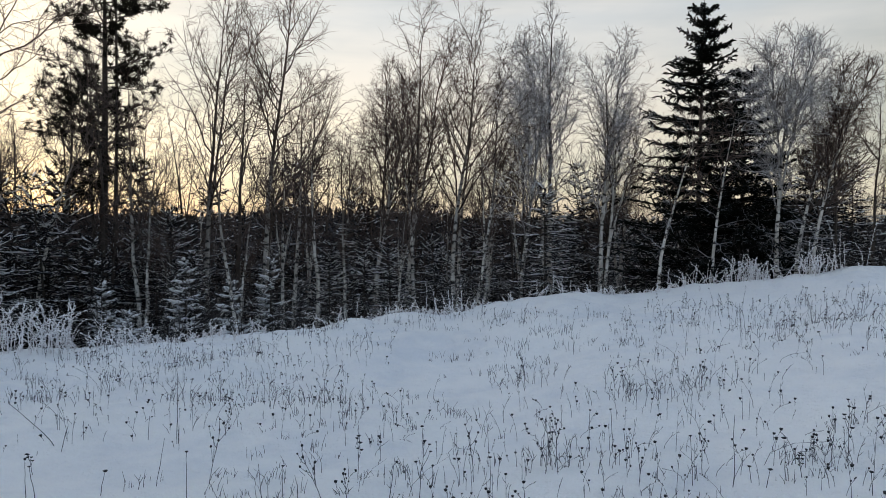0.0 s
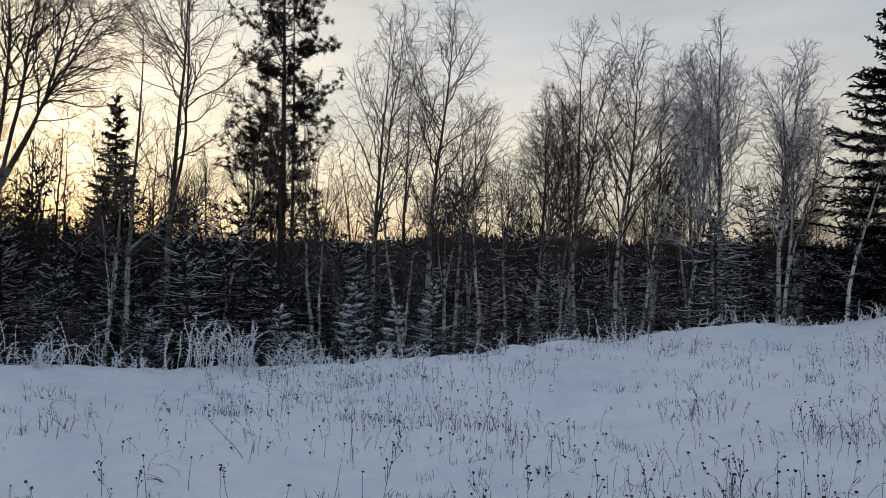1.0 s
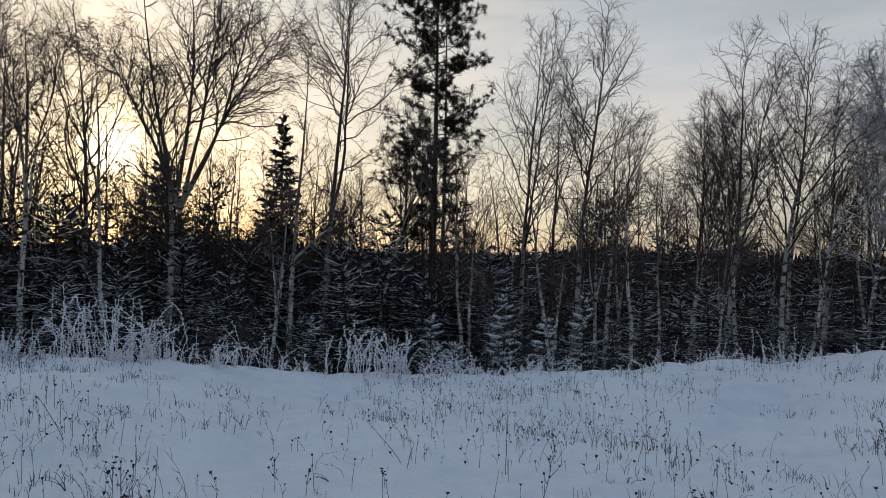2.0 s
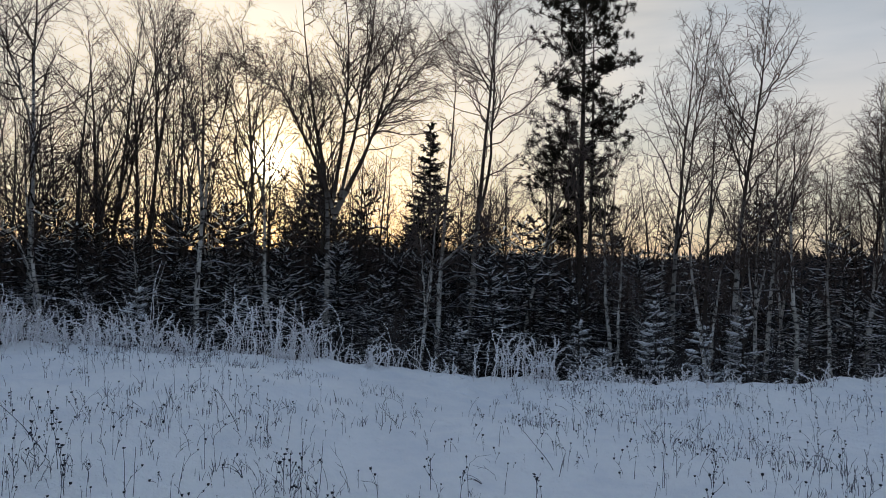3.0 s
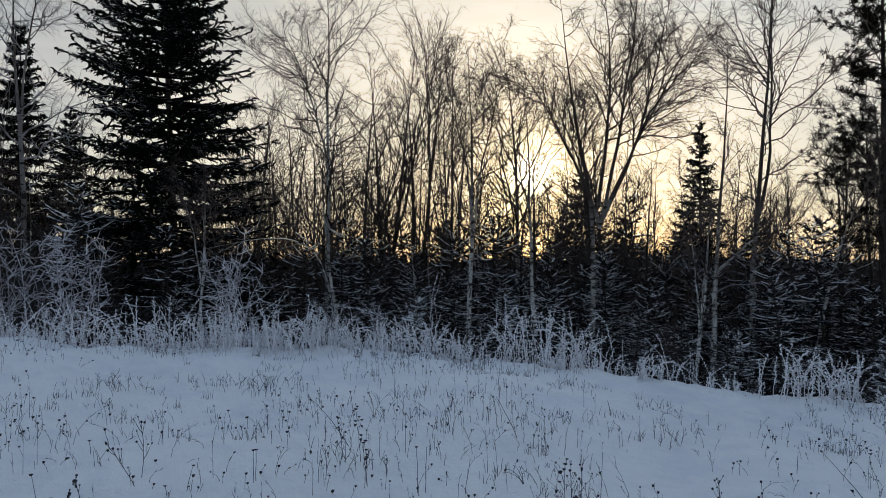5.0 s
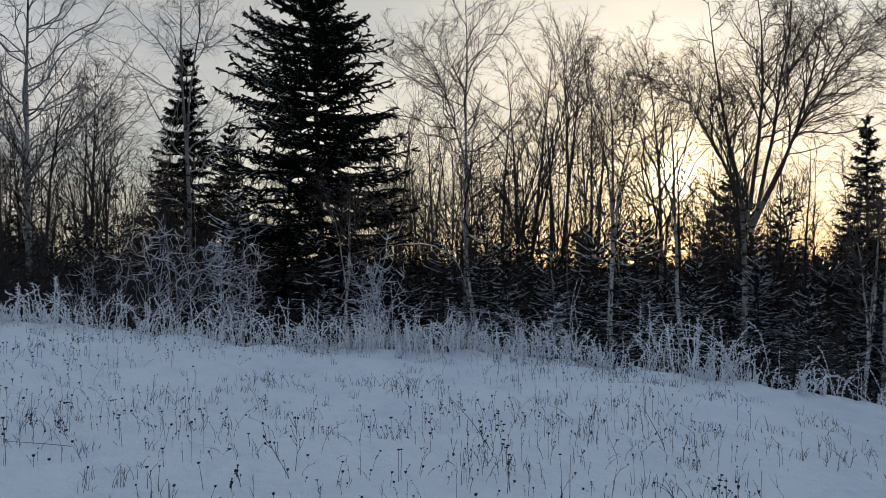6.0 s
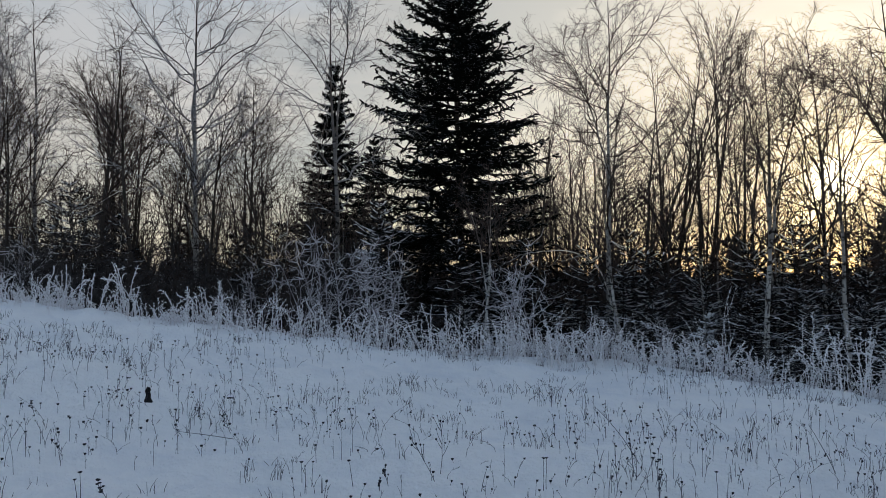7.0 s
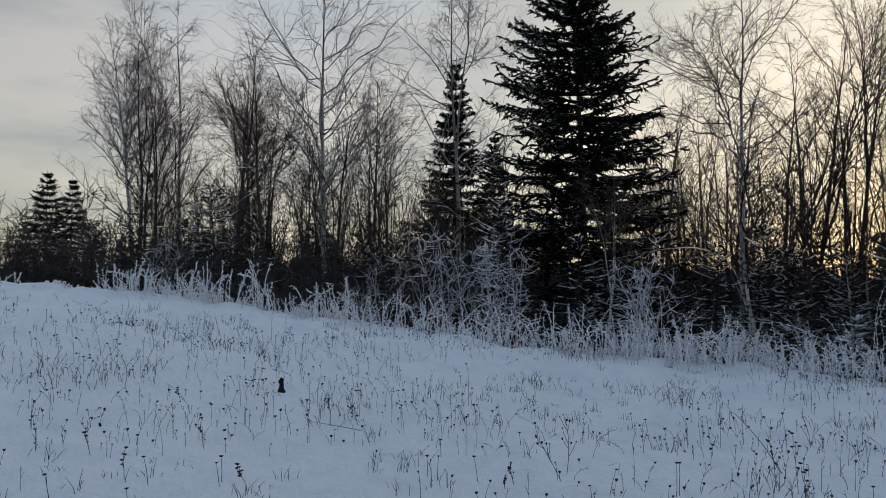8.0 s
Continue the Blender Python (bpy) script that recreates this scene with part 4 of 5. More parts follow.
WHITE = "leafless shrub white with hoarfrost, behind the frosted grass"
first = shrub(WHITE, -14.85, 2.12, 2.3, 201, 12, 0.6)
shrub(WHITE, -13.21, 4.42, 2.0, 202, 9, 0.4)
shrub(WHITE, -16.55, -0.44, 1.9, 203, 10, 0.5)
shrub(WHITE, -16.9, -4.94, 1.9, 204, 10, 0.6)
shrub(WHITE, -13.74, 6.54, 1.5, 206, 8, 0.35)
shrub(WHITE, -13.22, 7.5, 1.5, 207, 8, 0.35)
shrub(WHITE, -15.4, 0.9, 2.4, 208, 12, 0.6)
grey = [shrub("leafless dark thicket shrub with a little frost", *polar(100, 18), 2.6, 210, 12, 0.55, "thicket shrubs", CANE),
        shrub("leafless dark thicket shrub with a little frost", *polar(108, 19), 2.4, 211, 11, 0.5, "thicket shrubs", LIMB)]
rng = np.random.default_rng(7)
for k in range(60):
    az = 78 + 40 * (k + rng.random()) / 36 if k < 36 else -34 + 112 * (k - 36 + rng.random()) / 24
    x, y = polar(az, crest(az)[0] + rng.uniform(2.0, 7) + (2.0 if k >= 36 else 0))
    root = copy_thing(grey[k % 2], pose(x, y, gz(x, y) - 0.04, 0, 0, rng.uniform(0, 360)))
    s = rng.uniform(0.7, 1.1)
    root.scale = (s, s, s)
# taller bushes and spruces that close the wood's foot on the open side
for k in range(26):
    az = 79 + 26 * (k + rng.random()) / 26
    x, y = polar(az, crest(az)[0] + rng.uniform(4.5, 9))
    s = rng.uniform(0.95, 1.4)
    root = copy_thing((grey[0], grey[1], young[k % 7])[k % 3], pose(x, y, gz(x, y) - 0.05, 0, 0, rng.uniform(0, 360)))
    s *= 1.0 if k % 3 < 2 else 0.72
    root.scale = (s, s, s)
# spruces thick under the low sun
for k in range(10):
    az = 24 + 23 * (k + rng.random()) / 10
    x, y = polar(az, crest(az)[0] + rng.uniform(5, 10))
    s = rng.uniform(0.95, 1.3)
    root = copy_thing(young[4 + k % 3], pose(x, y, gz(x, y) - 0.05, 0, 0, rng.uniform(0, 360)))
    root.scale = (s, s, s)
# frosted little spruces in front
for k, (x, y, z) in enumerate(((-4.14, 14.42, 0.55), (-4.95, 14.16, 1.05), (-5.62, 13.1, 0.05), (-6.6, 14.2, 0.5), (-3.6, 15.4, 1.0), (-12.9, 8.1, 1.1), (-8.9, 13.2, 0.4))):
    conifer("young_spruce", "small spruce white with frost at the edge of the meadow", x, y, 1.0, 0.62, 220 + k, 12, 5, 0.03, 0.06, 0.32, needle=NEEDLE_FROST, dense=6, group="young spruces", fat=0.014, third=1, laden=0.6, top=z)


# ---------------------------------------------------------------- grass and weeds
def blades(rng, x, y, h, lean, K=4, r=0.0035):
    n = len(x)
    u = np.linspace(0, 1, K)
    a = rng.uniform(0, 2 * np.pi, n)
    z = ground_z(x, y) - 0.03
    off = lean * h
    P = np.stack([x[:, None] + np.cos(a)[:, None] * off[:, None] * u ** 2, y[:, None] + np.sin(a)[:, None] * off[:, None] * u ** 2, z[:, None] + h[:, None] * (u - 0.3 * (lean[:, None] * u) ** 2)], -1)
    return P, np.full((n, 1), r) * (1.1 - 0.7 * u)


def edge_grass():
    rng = np.random.default_rng(8)
    n_c = 310
    az = np.where(rng.random(n_c) < 0.45, rng.uniform(42, 120, n_c), rng.uniform(-36, 120, n_c))
    re, _ = crest(az)
    rr = re + np.maximum(rng.normal(0.75, 0.5, n_c), 0.05)
    open_ = np.sin(az * 0.55) + np.sin(az * 1.37 + 2.0) + rng.normal(0, 0.5, n_c) > -0.35
    tall = rng.gamma(5.0, 0.075, n_c).clip(0.12, 0.8) * np.where(open_, 1.0, 0.35) * np.interp(az, [-36, 0, 10, 30, 50, 75, 88, 120], [1.1, 0.8, 0.8, 1.0, 1.35, 1.3, 0.95, 0.85]) * np.where(rng.random(n_c) < 0.12, 1.5, 1)
    per = 8
    az2, r2 = np.repeat(az, per), np.repeat(rr, per)
    x, y = polar(az2, r2)
    x, y = x + rng.normal(0, 0.24, len(x)), y + rng.normal(0, 0.24, len(x))
    h = np.repeat(tall, per) * rng.uniform(0.5, 1.15, len(x))
    P, R = blades(rng, x, y, h, rng.uniform(0.0, 1.0, len(x)) ** 1.4, 6, 0.0060)
    P = P + np.cumsum(rng.normal(size=P.shape), 1) * 0.022 * h[:, None, None]
    plume, PR = grow(rng, P, R, 9, 0.25, 1.0, lambda t: 0.036 + 0 * t, 52, -0.1, 2, 0.05, 1.0, 0.0078)
    me = mesh_from("frosted_grass", [(*tubes(P, R, 3), 0), (*tubes(plume, PR, 3), 0)], [GRASS])
    tagged(new("frosted_grass", me), "tall dry grass white with frost along the meadow's edge", "grass", kind="stuff")


def field_weeds():
    rng = np.random.default_rng(9)
    n = 4700
    az = rng.uniform(-36, 122, n * 2)
    r = np.sqrt(rng.uniform(3.0 ** 2, 13.5 ** 2, n * 2))
    x, y = polar(az, r)
    keep = (lumps(x * 1.7 + 3, y * 1.7) + rng.normal(0, 0.5, n * 2) > 0.05) & (r < crest(az)[0] - 0.1) & (rng.random(n * 2) < np.interp(r, [4.5, 9], [0.6, 1.0]))
    x, y = x[keep][:n], y[keep][:n]
    m = len(x)
    h = rng.gamma(4.0, 0.040, m).clip(0.05, 0.45)
    P, R = blades(rng, x, y, h, np.where(rng.random(m) < 0.3, rng.uniform(0.3, 1.1, m), rng.uniform(0.0, 0.5, m) ** 1.3), 4, 0.0023)
    B, BR = grow(rng, P, R, 2, 0.45, 0.98, lambda t: 0.16 * np.broadcast_to(h[:, None], t.shape), 32, 0.2, 3, 0.05, 0.8, 0.0016)
    tips = np.concatenate([P[:, -1], B[rng.random(len(B)) < 0.5][:, -1]])
    s = 0.0135 * rng.random(len(tips)) ** 1.5 * (rng.random(len(tips)) < 0.6) + 0.0018
    o = np.array([[1, 0, 0], [0, 1, 0], [-1, 0, 0], [0, -1, 0]], float)
    a, b = tips[:, None] + o * (s * 0.6)[:, None, None], tips[:, None] + (o + np.array([0, 0, 0.9])) * s[:, None, None] * np.array([1, 1, 1.2])
    ring = np.concatenate([a, b], 1)
    k = np.arange(len(tips))[:, None, None] * 8
    q = np.array([[0, 1, 5, 4], [1, 2, 6, 5], [2, 3, 7, 6], [3, 0, 4, 7], [4, 5, 6, 7], [3, 2, 1, 0]])
    n_t = 1500
    sx, sy = polar(rng.uniform(-36, 122, n_t), np.sqrt(rng.uniform(4.5 ** 2, 13.2 ** 2, n_t)))
    low = (lumps(sx * 2.3 - 1, sy * 2.3) + rng.normal(0, 0.5, n_t) > 0.1) & (np.hypot(sx, sy) < crest(np.degrees(np.arctan2(-sx, sy)))[0])
    size = np.repeat(rng.uniform(0.5, 1.3, n_t)[low], 7)
    sx, sy = np.repeat(sx[low], 7), np.repeat(sy[low], 7)
    sx, sy = sx + rng.normal(0, 0.05, len(sx)) * size, sy + rng.normal(0, 0.05, len(sx)) * size
    T, TR = blades(rng, sx, sy, rng.uniform(0.05, 0.15, len(sx)) * size, rng.uniform(0.0, 0.6, len(sx)), 3, 0.0032)
    me = mesh_from("field_weeds", [(*tubes(T, TR, 3), 0), (*tubes(P, R, 3), 0), (*tubes(B, BR, 3), 0), (ring.reshape(-1, 3), (k + q).reshape(-1, 4), 1)], [WEED_BLUED, HEAD_BLUED])
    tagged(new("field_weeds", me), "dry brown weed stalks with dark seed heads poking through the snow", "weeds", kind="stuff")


edge_grass()
field_weeds()


def weed_tuft(x, y, seed):
    """A thick handful of dry stalks and blades standing out of the snow."""
    rng = np.random.default_rng(seed)
    n = 22
    px, py = x + rng.normal(0, 0.20, n), y + rng.normal(0, 0.20, n)
    h = rng.uniform(0.08, 0.26, n)
    P, R = blades(rng, px, py, h, rng.uniform(0.1, 0.7, n), 5, 0.0026)
    B, BR = grow(rng, P, R, 3, 0.3, 0.98, lambda t: 0.05 + 0 * t, 36, 0.1, 3, 0.05, 0.8, 0.0018)
    g = gz(x, y)
    base = np.array([x, y, g])
    ob = new("weed_tuft", mesh_from("weed_tuft", [(*tubes(P - base, R, 3), 0), (*tubes(B - base, BR, 3), 0)], [WEED_BLUED]))
    ob.matrix_world = pose(x, y, g)
    tagged(ob, "thick tuft of dry brown grass poking through the snow", "grass", "dry grass tufts", "stuff")


for k, spot in enumerate(((0.85, 9.19), (1.07, 8.67), (1.89, 7.51), (2.58, 7.23), (2.31, 7.38), (0.91, 5.65), (-2.91, 8.14), (-1.34, 7.81), (2.86, 5.25), (-8.98, -3.02),
                          (-8.79, -3.37), (-9.97, -1.63), (-8.76, -3.94), (-8.57, -0.7), (-6.01, 2.9), (-4.56, 3.99), (-9.42, 3.52), (-10.01, 1.84), (-5.32, 6.24), (-9.66, 3.21))):
    weed_tuft(*spot, 900 + k)


def grass_clump(x, y, H, seed):
    rng = np.random.default_rng(seed)
    n = 20
    g = gz(x, y)
    u = np.linspace(0, 1, 7)
    a, h = rng.uniform(0, 2 * np.pi, n), H * rng.uniform(0.55, 1.1, n)
    bow = h * rng.uniform(0.0, 1.0, n) ** 1.6 * 0.9
    wide = 0.36 * H
    P = np.stack([rng.normal(0, wide, n)[:, None] + np.cos(a)[:, None] * bow[:, None] * u ** 2.2, rng.normal(0, wide, n)[:, None] + np.sin(a)[:, None] * bow[:, None] * u ** 2.2,
                  h[:, None] * (u - 0.28 * (bow / h)[:, None] * u ** 4) - 0.04], -1)
    P = P + np.cumsum(rng.normal(size=P.shape), 1) * 0.02 * H
    R = np.full((n, 1), 0.0072) * (1.05 - 0.45 * u)
    Q, QR = grow(rng, P, R, 16, 0.25, 1.0, lambda t: 0.035 + 0.02 * H + 0 * t, 46, -0.1, 2, 0.06, 1.0, 0.0072)
    ob = new("grass_clump", mesh_from("grass_clump", [(*tubes(P, R, 4), 0), (*tubes(Q, QR, 3), 0)], [GRASS]))
    ob.matrix_world = pose(x, y, g)
    tagged(ob, "clump of tall grass bowed under thick white frost", "grass", "frosted grass clumps", "stuff")


grass_clump(-9.79, 8.35, 1.09, 500)
grass_clump(-9.21, 8.86, 0.93, 501)
grass_clump(-12.14, 5.29, 0.66, 502)
grass_clump(-12.38, 4.78, 0.61, 503)
grass_clump(-11.46, 6.47, 0.66, 504)
grass_clump(-10.96, 7.11, 0.65, 505)
grass_clump(-10.66, 7.47, 0.50, 506)
grass_clump(-6.27, 10.70, 0.81, 507)
grass_clump(-5.84, 10.89, 0.76, 508)
grass_clump(-8.27, 9.57, 0.44, 509)
grass_clump(-13.64, -2.48, 0.91, 510)
grass_clump(-13.67, -3.49, 0.60, 511)
grass_clump(-13.40, 0.49, 0.77, 512)
grass_clump(-13.23, 1.82, 0.82, 513)
grass_clump(-13.03, 2.91, 0.87, 514)
grass_clump(-12.65, 4.14, 0.77, 515)
grass_clump(-12.31, 4.92, 0.92, 516)
grass_clump(-12.03, 5.50, 0.71, 517)
grass_clump(-13.50, -1.14, 0.73, 518)
grass_clump(-13.72, -4.50, 0.55, 519)
grass_clump(6.28, 14.93, 0.56, 522)
grass_clump(7.41, 14.65, 0.50, 523)


def umbel(rng, c, r):
    """A flat-topped seed head: a shallow knobbly dish on short rays."""
    n = 9
    a = np.linspace(0, 2 * np.pi, n, endpoint=False)
    rr = r * rng.uniform(0.75, 1.15, n)
    rim = np.stack([np.cos(a) * rr, np.sin(a) * rr, rng.uniform(-0.1, 0.15, n) * r], -1) + c
    low = np.stack([np.cos(a) * rr * 0.5, np.sin(a) * rr * 0.5, np.full(n, -0.45 * r)], -1) + c
    mid = np.stack([np.cos(a) * rr * 0.3, np.sin(a) * rr * 0.3, np.full(n, 0.22 * r)], -1) + c
    i, j = np.arange(n), (np.arange(n) + 1) % n
    v = np.concatenate([low, rim, mid])
    q = np.concatenate([np.stack([i, j, n + j, n + i], -1), np.stack([n + i, n + j, 2 * n + j, 2 * n + i], -1)])
    return v, q


def button(c, r):
    """A round seed head."""
    lat = np.radians([-80, -35, 10, 50, 82])
    a = np.linspace(0, 2 * np.pi, 7, endpoint=False)
    v = np.stack([np.cos(lat)[:, None] * np.cos(a), np.cos(lat)[:, None] * np.sin(a), np.sin(lat)[:, None] * np.ones(7)], -1) * r + c
    k, i = np.meshgrid(np.arange(4), np.arange(7), indexing="ij")
    j = (i + 1) % 7
    return v.reshape(-1, 3), np.stack([k * 7 + i, k * 7 + j, (k + 1) * 7 + j, (k + 1) * 7 + i], -1).reshape(-1, 4)


WEED_LABELS = {"u": "dry stalk with a flat dark seed head in the snow", "b": "dry stalk with a round dark seed head in the snow",
               "br": "branching dry weed with several dark seed heads in the snow", "s": "bare dry weed stalk standing in the snow",
               "st": "long dry stick leaning out of the snow", "g": "tuft of bent dry grass blades in the snow"}


def weed(sort, x, y, H, lean, seed):
    rng = np.random.default_rng(seed)
    root = new("dry_weed")
    root.empty_display_size = 0.05
    root.matrix_world = pose(x, y, gz(x, y) - 0.02)
    tagged(root, WEED_LABELS[sort], "weed", "dry weeds on the meadow")
    r = math.hypot(x, y)
    lat = np.array([y / r, -x / r])
    u = np.linspace(0, 1, 7)
    H = max(H, 0.06)
    n = 6 if sort == "g" else 1
    for k in range(n):
        side = lean * (u ** 1.2) + (rng.normal() * 0.35 * H * u ** 2 if sort == "g" else 0)
        P = np.stack([side * lat[0], side * lat[1], H * u * (rng.uniform(0.6, 1.1) if sort == "g" else 1) + 0.0], -1)
        P += np.cumsum(rng.normal(size=P.shape), 0) * 0.008 * H * np.array([1, 1, 0.2])
        if sort == "g":
            P[:, 2] -= 0.3 * H * u ** 3
        R = np.full((1, 7), 0.0034 if sort == "st" else 0.0026) * (1.1 - 0.5 * u)
        part("blade" if sort == "g" else "stalk", mesh_from("stalk", [(*tubes(P[None], R, 5), 0)], [WEED_BLUED]), root)
    tips = [P[-1]] if sort in ("u", "b", "br") else []
    if sort == "br":
        B, BR = grow(rng, P[None], R, int(rng.integers(4, 8)), 0.35, 0.97, lambda t: 0.24 * H + 0 * t, 30, 0.25, 4, 0.06, 0.8, 0.0018)
        for i in range(len(B)):
            part("side_stalk", mesh_from("side_stalk", [(*tubes(B[i:i + 1], BR[i:i + 1], 4), 0)], [WEED_BLUED]), root)
        tips += list(B[:, -1])
    for c in tips:
        flat = sort == "u" or (sort == "br" and seed % 3 == 0)
        v, q = umbel(rng, c, rng.uniform(0.012, 0.019)) if flat else button(c, rng.uniform(0.006, 0.0105))
        part("seed_head", mesh_from("seed_head", [(v, q, 0)], [HEAD_BLUED]), root)


weed("b", -2.90, 5.08, 0.31, -0.00, 300)
weed("u", -2.81, 5.04, 0.27, -0.03, 301)
weed("s", -2.13, 5.45, 0.38, 0.05, 302)
weed("u", -1.81, 5.19, 0.37, 0.01, 303)
weed("br", -1.74, 5.48, 0.43, 0.08, 304)
weed("s", -1.25, 5.08, 0.28, -0.02, 305)
weed("u", -1.08, 5.00, 0.28, -0.00, 306)
weed("br", -0.79, 4.97, 0.36, -0.16, 307)
weed("br", -0.64, 5.03, 0.22, -0.03, 308)
weed("br", -0.62, 5.56, 0.31, 0.02, 309)
weed("u", -0.52, 6.72, 0.32, -0.00, 310)
weed("s", -0.35, 5.04, 0.32, 0.03, 311)
weed("br", -0.14, 4.99, 0.45, 0.03, 312)
weed("s", -2.40, 6.62, 0.67, 0.00, 313)
weed("s", -3.27, 6.26, 0.25, 0.06, 314)
weed("u", -2.43, 5.18, 0.20, 0.04, 315)
weed("st", -3.36, 6.36, 0.44, -0.36, 316)
weed("br", 0.26, 5.45, 0.39, -0.05, 317)
weed("u", 0.35, 5.03, 0.32, -0.01, 318)
weed("br", 0.85, 5.57, 0.38, -0.05, 319)
weed("br", 0.92, 5.71, 0.31, -0.01, 320)
weed("b", 0.79, 5.58, 0.37, 0.03, 321)
weed("u", 1.22, 5.92, 0.36, -0.00, 322)
weed("u", 1.40, 5.87, 0.37, -0.03, 323)
weed("b", 1.54, 6.00, 0.16, -0.02, 324)
weed("br", 1.45, 5.22, 0.27, -0.03, 325)
weed("s", 1.55, 5.20, 0.17, 0.02, 326)
weed("u", 1.76, 5.03, 0.37, -0.03, 327)
weed("br", 1.89, 5.21, 0.27, -0.01, 328)
weed("s", 1.99, 4.92, 0.52, -0.01, 329)
weed("u", 2.13, 4.94, 0.13, -0.02, 330)
weed("u", 2.18, 4.83, 0.15, 0.02, 331)
weed("u", 2.34, 4.90, 0.31, -0.01, 332)
weed("br", 2.47, 4.93, 0.17, -0.02, 333)
weed("br", 2.77, 5.38, 0.19, 0.00, 334)
weed("br", 2.79, 5.15, 0.36, -0.00, 335)
weed("br", 3.00, 5.33, 0.38, -0.00, 336)
weed("u", 2.71, 4.52, 0.17, -0.01, 337)
weed("br", 2.62, 7.28, 0.28, -0.03, 338)
weed("br", 1.90, 7.57, 0.24, -0.01, 339)
weed("br", 1.82, 7.59, 0.24, -0.03, 340)
weed("br", 0.99, 8.58, 0.33, -0.04, 341)
weed("u", -6.04, 2.02, 0.27, -0.00, 342)
weed("s", -5.81, 2.45, 0.29, 0.01, 343)
weed("st", -6.38, 3.05, 0.49, -0.38, 344)
weed("br", -6.07, 2.99, 0.42, -0.01, 345)
weed("br", -6.15, 2.86, 0.28, -0.03, 346)
weed("br", -5.99, 2.62, 0.27, -0.01, 347)
weed("br", -5.60, 2.76, 0.39, -0.02, 348)
weed("u", -5.35, 3.11, 0.39, -0.01, 349)
weed("s", -5.32, 3.16, 0.39, 0.01, 350)
weed("s", -5.11, 3.41, 0.31, 0.04, 351)
weed("g", -4.96, 3.91, 0.24, -0.10, 352)
weed("g", -3.69, 5.57, 0.14, -0.10, 353)
weed("br", -4.50, 3.93, 0.31, -0.00, 354)
weed("br", -4.48, 3.98, 0.31, -0.01, 355)
weed("br", -4.48, 4.09, 0.32, 0.00, 356)
weed("s", -4.50, 4.31, 0.42, 0.01, 357)
weed("st", -5.88, 4.64, 0.42, -0.22, 358)
weed("br", -3.62, 5.09, 0.24, 0.02, 359)
weed("b", -3.58, 5.15, 0.36, -0.02, 360)
weed("br", -3.91, 5.06, 0.29, -0.01, 361)
weed("s", -4.07, 6.51, 0.23, 0.01, 362)
weed("b", -3.43, 5.51, 0.29, 0.02, 363)
weed("b", -2.39, 6.63, 0.42, -0.00, 365)
weed("s", -2.72, 6.76, 0.24, 0.01, 366)
weed("s", -3.30, 6.33, 0.21, 0.05, 367)
weed("br", -2.03, 6.86, 0.25, 0.04, 368)
weed("br", -3.24, 5.77, 0.19, -0.03, 369)
weed("u", -6.61, 0.13, 0.19, -0.01, 370)
weed("u", -6.52, 0.20, 0.22, 0.01, 371)
weed("u", -7.10, 0.28, 0.18, -0.01, 372)
weed("u", -6.44, 0.53, 0.24, -0.04, 373)
weed("br", -6.30, 0.79, 0.15, -0.04, 374)
weed("u", -7.28, 1.03, 0.14, -0.02, 375)
weed("br", -6.41, 1.24, 0.45, -0.00, 376)
weed("br", -6.25, 1.16, 0.36, -0.19, 377)
weed("u", -6.03, 1.47, 0.21, 0.05, 378)
weed("u", -8.26, 2.44, 0.19, -0.03, 379)
weed("u", -6.02, 1.99, 0.28, 0.01, 380)
weed("u", -8.21, 2.58, 0.14, -0.03, 381)
weed("br", -6.21, 0.70, 0.10, -0.00, 382)
weed("u", -5.94, 1.31, 0.11, -0.01, 383)
weed("u", -6.76, -3.02, 0.20, -0.01, 384)
weed("u", -5.74, -2.47, 0.21, -0.03, 385)
weed("u", -6.10, -1.94, 0.23, -0.03, 386)
weed("br", -6.22, -2.15, 0.21, -0.01, 387)
weed("u", -6.86, -2.26, 0.19, -0.00, 388)
weed("u", -5.88, -2.01, 0.10, -0.01, 389)
weed("br", -8.42, -2.32, 0.15, -0.03, 390)
weed("u", -6.10, -1.43, 0.20, -0.03, 391)
weed("u", -6.22, -1.44, 0.21, -0.01, 392)
weed("br", -6.27, -1.27, 0.13, -0.07, 393)
weed("br", -8.39, -0.78, 0.24, -0.02, 394)
weed("br", -8.26, -0.48, 0.20, -0.09, 395)
weed("b", -6.68, -0.32, 0.21, 0.03, 396)
weed("b", -6.12, 0.05, 0.23, -0.02, 397)
weed("b", -6.37, 0.15, 0.24, -0.01, 398)
weed("br", -6.77, -2.60, 0.21, -0.05, 399)
weed("st", -8.07, -0.39, 0.12, -0.57, 400)


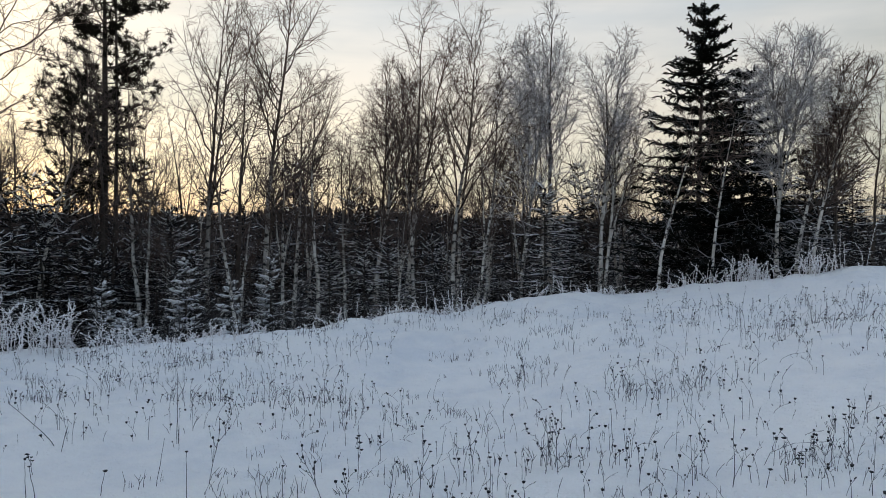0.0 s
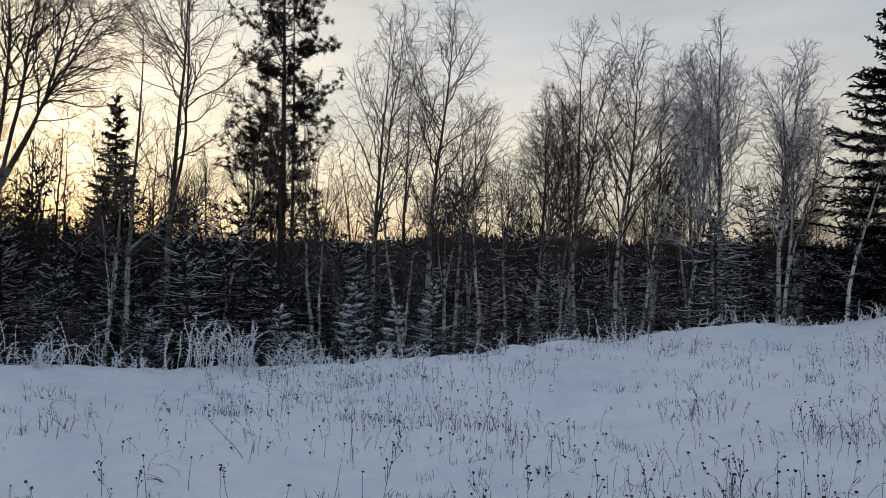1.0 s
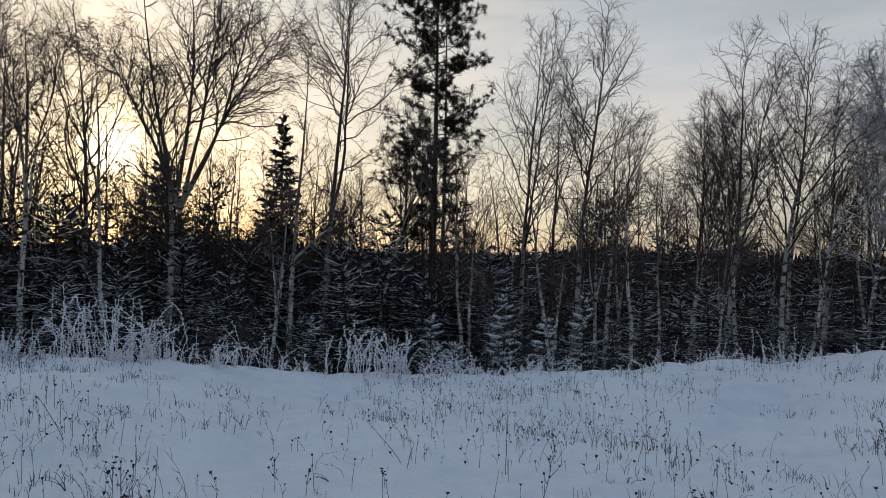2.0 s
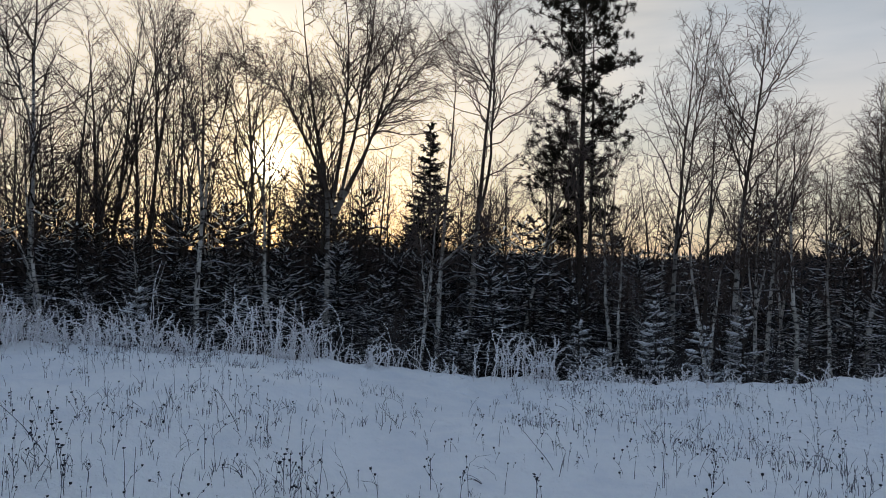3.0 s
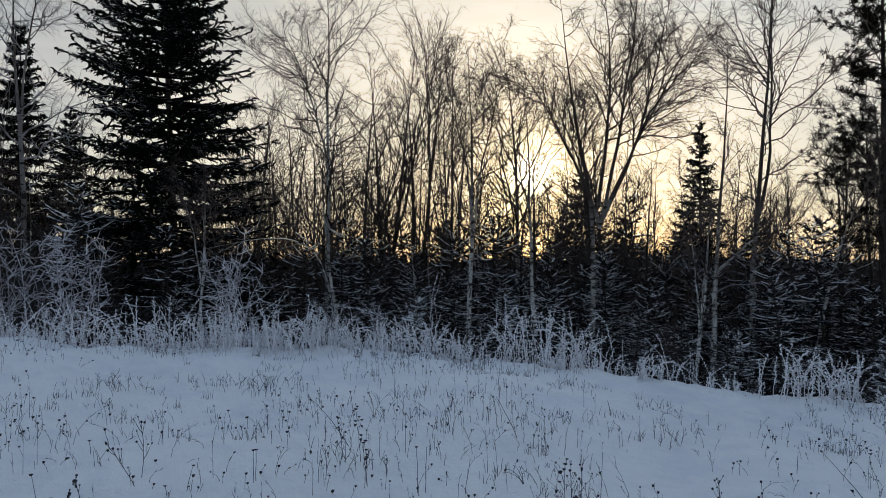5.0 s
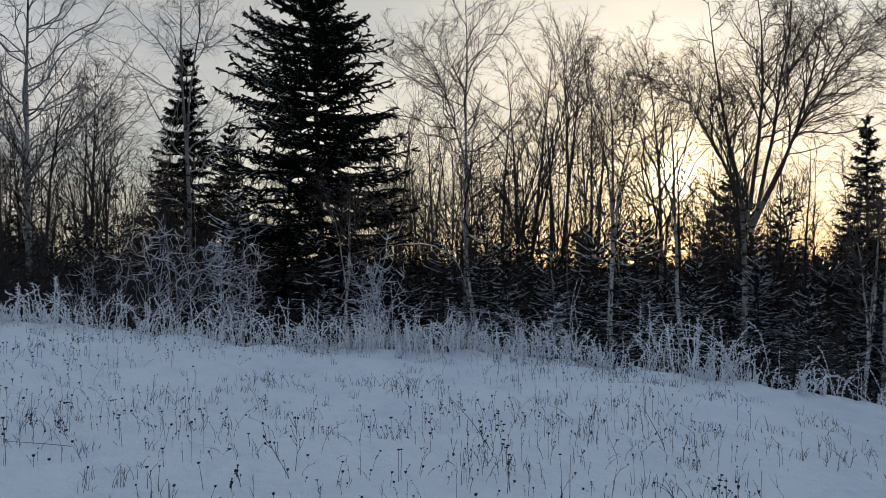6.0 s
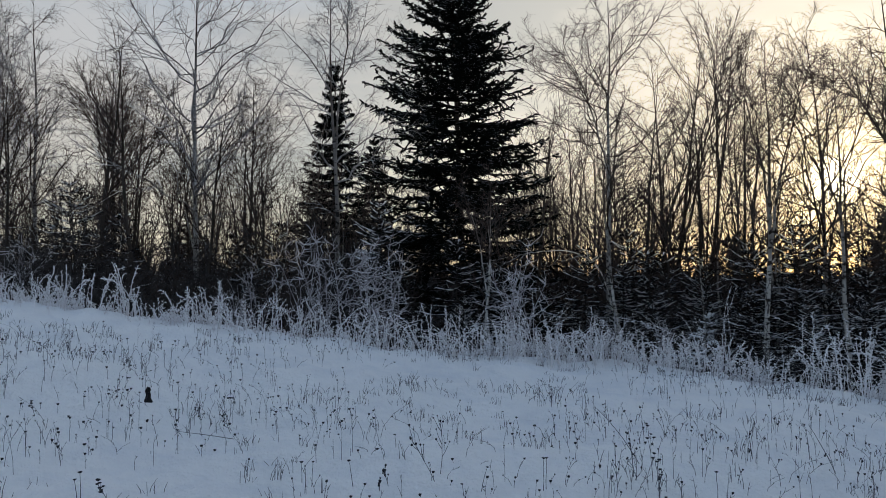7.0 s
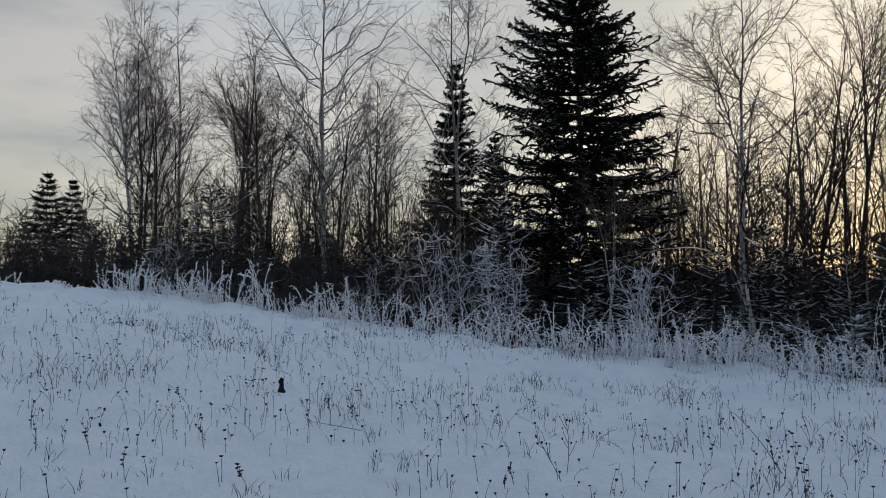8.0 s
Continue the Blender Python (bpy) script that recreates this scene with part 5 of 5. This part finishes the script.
# ---------------------------------------------------------------- far woods
def far_woods():
    rng = np.random.default_rng(10)
    chunks = []
    n = 3600
    az = rng.uniform(-45, 130, n)
    r = rng.uniform(75, 320, n)
    x, y = polar(az, r)
    z = ground_z(x, y)
    H = (EYE + r * np.tan(np.radians(rng.normal(0.45, 0.20, n) + 0.30 * np.sin(az * 0.21) + 0.15 * np.sin(az * 0.53 + 1.0))) - z).clip(2.0, 16.0)
    for j in range(6):
        lo, hi = j / 6.5, (j + 1.9) / 6.5
        K = 2
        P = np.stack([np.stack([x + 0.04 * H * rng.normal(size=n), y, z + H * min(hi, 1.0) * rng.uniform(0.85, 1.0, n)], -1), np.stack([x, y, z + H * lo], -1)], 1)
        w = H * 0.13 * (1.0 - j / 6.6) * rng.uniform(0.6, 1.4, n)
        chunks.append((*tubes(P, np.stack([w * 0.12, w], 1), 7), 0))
    tagged(new("far_woods", mesh_from("far_woods", chunks, [NEEDLE_HAZED])), "distant dark conifer forest beyond the bare trees", "forest", kind="stuff")


far_woods()


# ---------------------------------------------------------------- odd things
def stump():
    """A short dark rotten stump sticking out of the snow."""
    x, y = -9.04, -1.38
    rng = np.random.default_rng(91)
    P = np.stack([np.zeros(6), np.zeros(6), np.linspace(-0.05, 0.15, 6)], -1)
    P[:, :2] += np.cumsum(rng.normal(size=(6, 2)), 0) * 0.006
    P[:, 0] += np.array([0, 0, -0.012, -0.02, -0.008, 0.012])
    R = np.array([[0.055, 0.045, 0.022, 0.014, 0.020, 0.004]])
    v, q = tubes(P[None], R, 9)
    v = v + rng.normal(size=v.shape) * 0.009
    ob = new("stump", mesh_from("stump", [(v, q, 0)], [ROTTEN]))
    ob.matrix_world = pose(x, y, gz(x, y))
    tagged(ob, "small dark rotten stump poking out of the snow", "stump")


def bowed_stem():
    """A thin stem bent over in an arch by old snow."""
    az = math.atan2(15.58, 7.33)
    lat = np.array([math.cos(az), math.sin(az)])
    t = np.linspace(0, 1, 16)
    side = np.interp(t, [0, 0.25, 0.45, 0.7, 1.0], [0.35, 0.15, -0.4, -1.2, -2.6])
    g = gz(-15.58, 7.33)
    high = np.interp(t, [0, 0.25, 0.45, 0.7, 1.0], [g - 0.1, 1.6, 2.18, 2.3, 2.0])
    side, high = [np.convolve(np.pad(a, 2, mode="reflect", reflect_type="odd"), np.full(5, 0.2), "valid") for a in (side, high)]
    P = np.stack([side * lat[0], side * lat[1], high - g], -1)[None]
    R = (0.024 * (1 - 0.8 * t))[None]
    rng = np.random.default_rng(92)
    B, BR = grow(rng, P, R, 9, 0.4, 0.98, lambda u: 0.5 + 0 * u, 40, -0.2, 5, 0.1, 0.6, 0.005)
    root = new("bowed_sapling")
    root.matrix_world = pose(-15.58, 7.33, g)
    root.empty_display_size = 0.2
    tagged(root, "thin pale sapling bowed over in a long arch", "tree")
    part("trunk", mesh_from("trunk", [(*tubes(P, R, 6), 0)], [BIRCH]), root)
    for i in range(len(B)):
        part("limb", mesh_from("limb", [(*tubes(B[i:i + 1], BR[i:i + 1], 4), 0)], [SNAG]), root)


def shed():
    """A low dark hut half hidden behind the trees."""
    m, t, b, c = material("weathered_boards", 0.85, 0.2)
    link(t, ramp(t, noise_node(t, c, 4.0, 4, 0.6, (6.0, 6.0, 0.6)), (0.3, (0.030, 0.026, 0.024)), (0.7, (0.065, 0.056, 0.05))), b.inputs["Base Color"])
    root = new("shed")
    x, y = 13.0, 27.2
    g = gz(x, y)
    root.matrix_world = pose(x, y, g - 0.1, 0, 0, -24)
    tagged(root, "low dark wooden shed half hidden by trees", "shed")

    def slab(name, lo, hi, label=""):
        bm = bmesh.new()
        bmesh.ops.create_cube(bm, size=1.0)
        for v in bm.verts:
            v.co = Vector([(a + b2) / 2 + w * (b2 - a) for a, b2, w in zip(lo, hi, v.co)])
        bmesh.ops.bevel(bm, geom=bm.edges[:], offset=0.015, segments=1, affect="EDGES")
        me = bpy.data.meshes.new(name)
        bm.to_mesh(me)
        bm.free()
        me.materials.append(m)
        part(name, me, root, label)

    top = 2.62 - g
    slab("wall", (-1.2, -0.06, 0), (1.2, 0.06, top - 0.12))
    slab("wall", (-1.2, 1.9, 0), (1.2, 2.02, top - 0.12))
    slab("wall", (-1.2, 0.064, 0), (-1.08, 1.896, top - 0.12))
    slab("wall", (1.08, 0.064, 0), (1.2, 1.896, top - 0.12))
    slab("roof", (-1.45, -0.3, top - 0.116), (1.45, 2.3, top + 0.02), "flat dark roof")


stump()
bowed_stem()
shed()
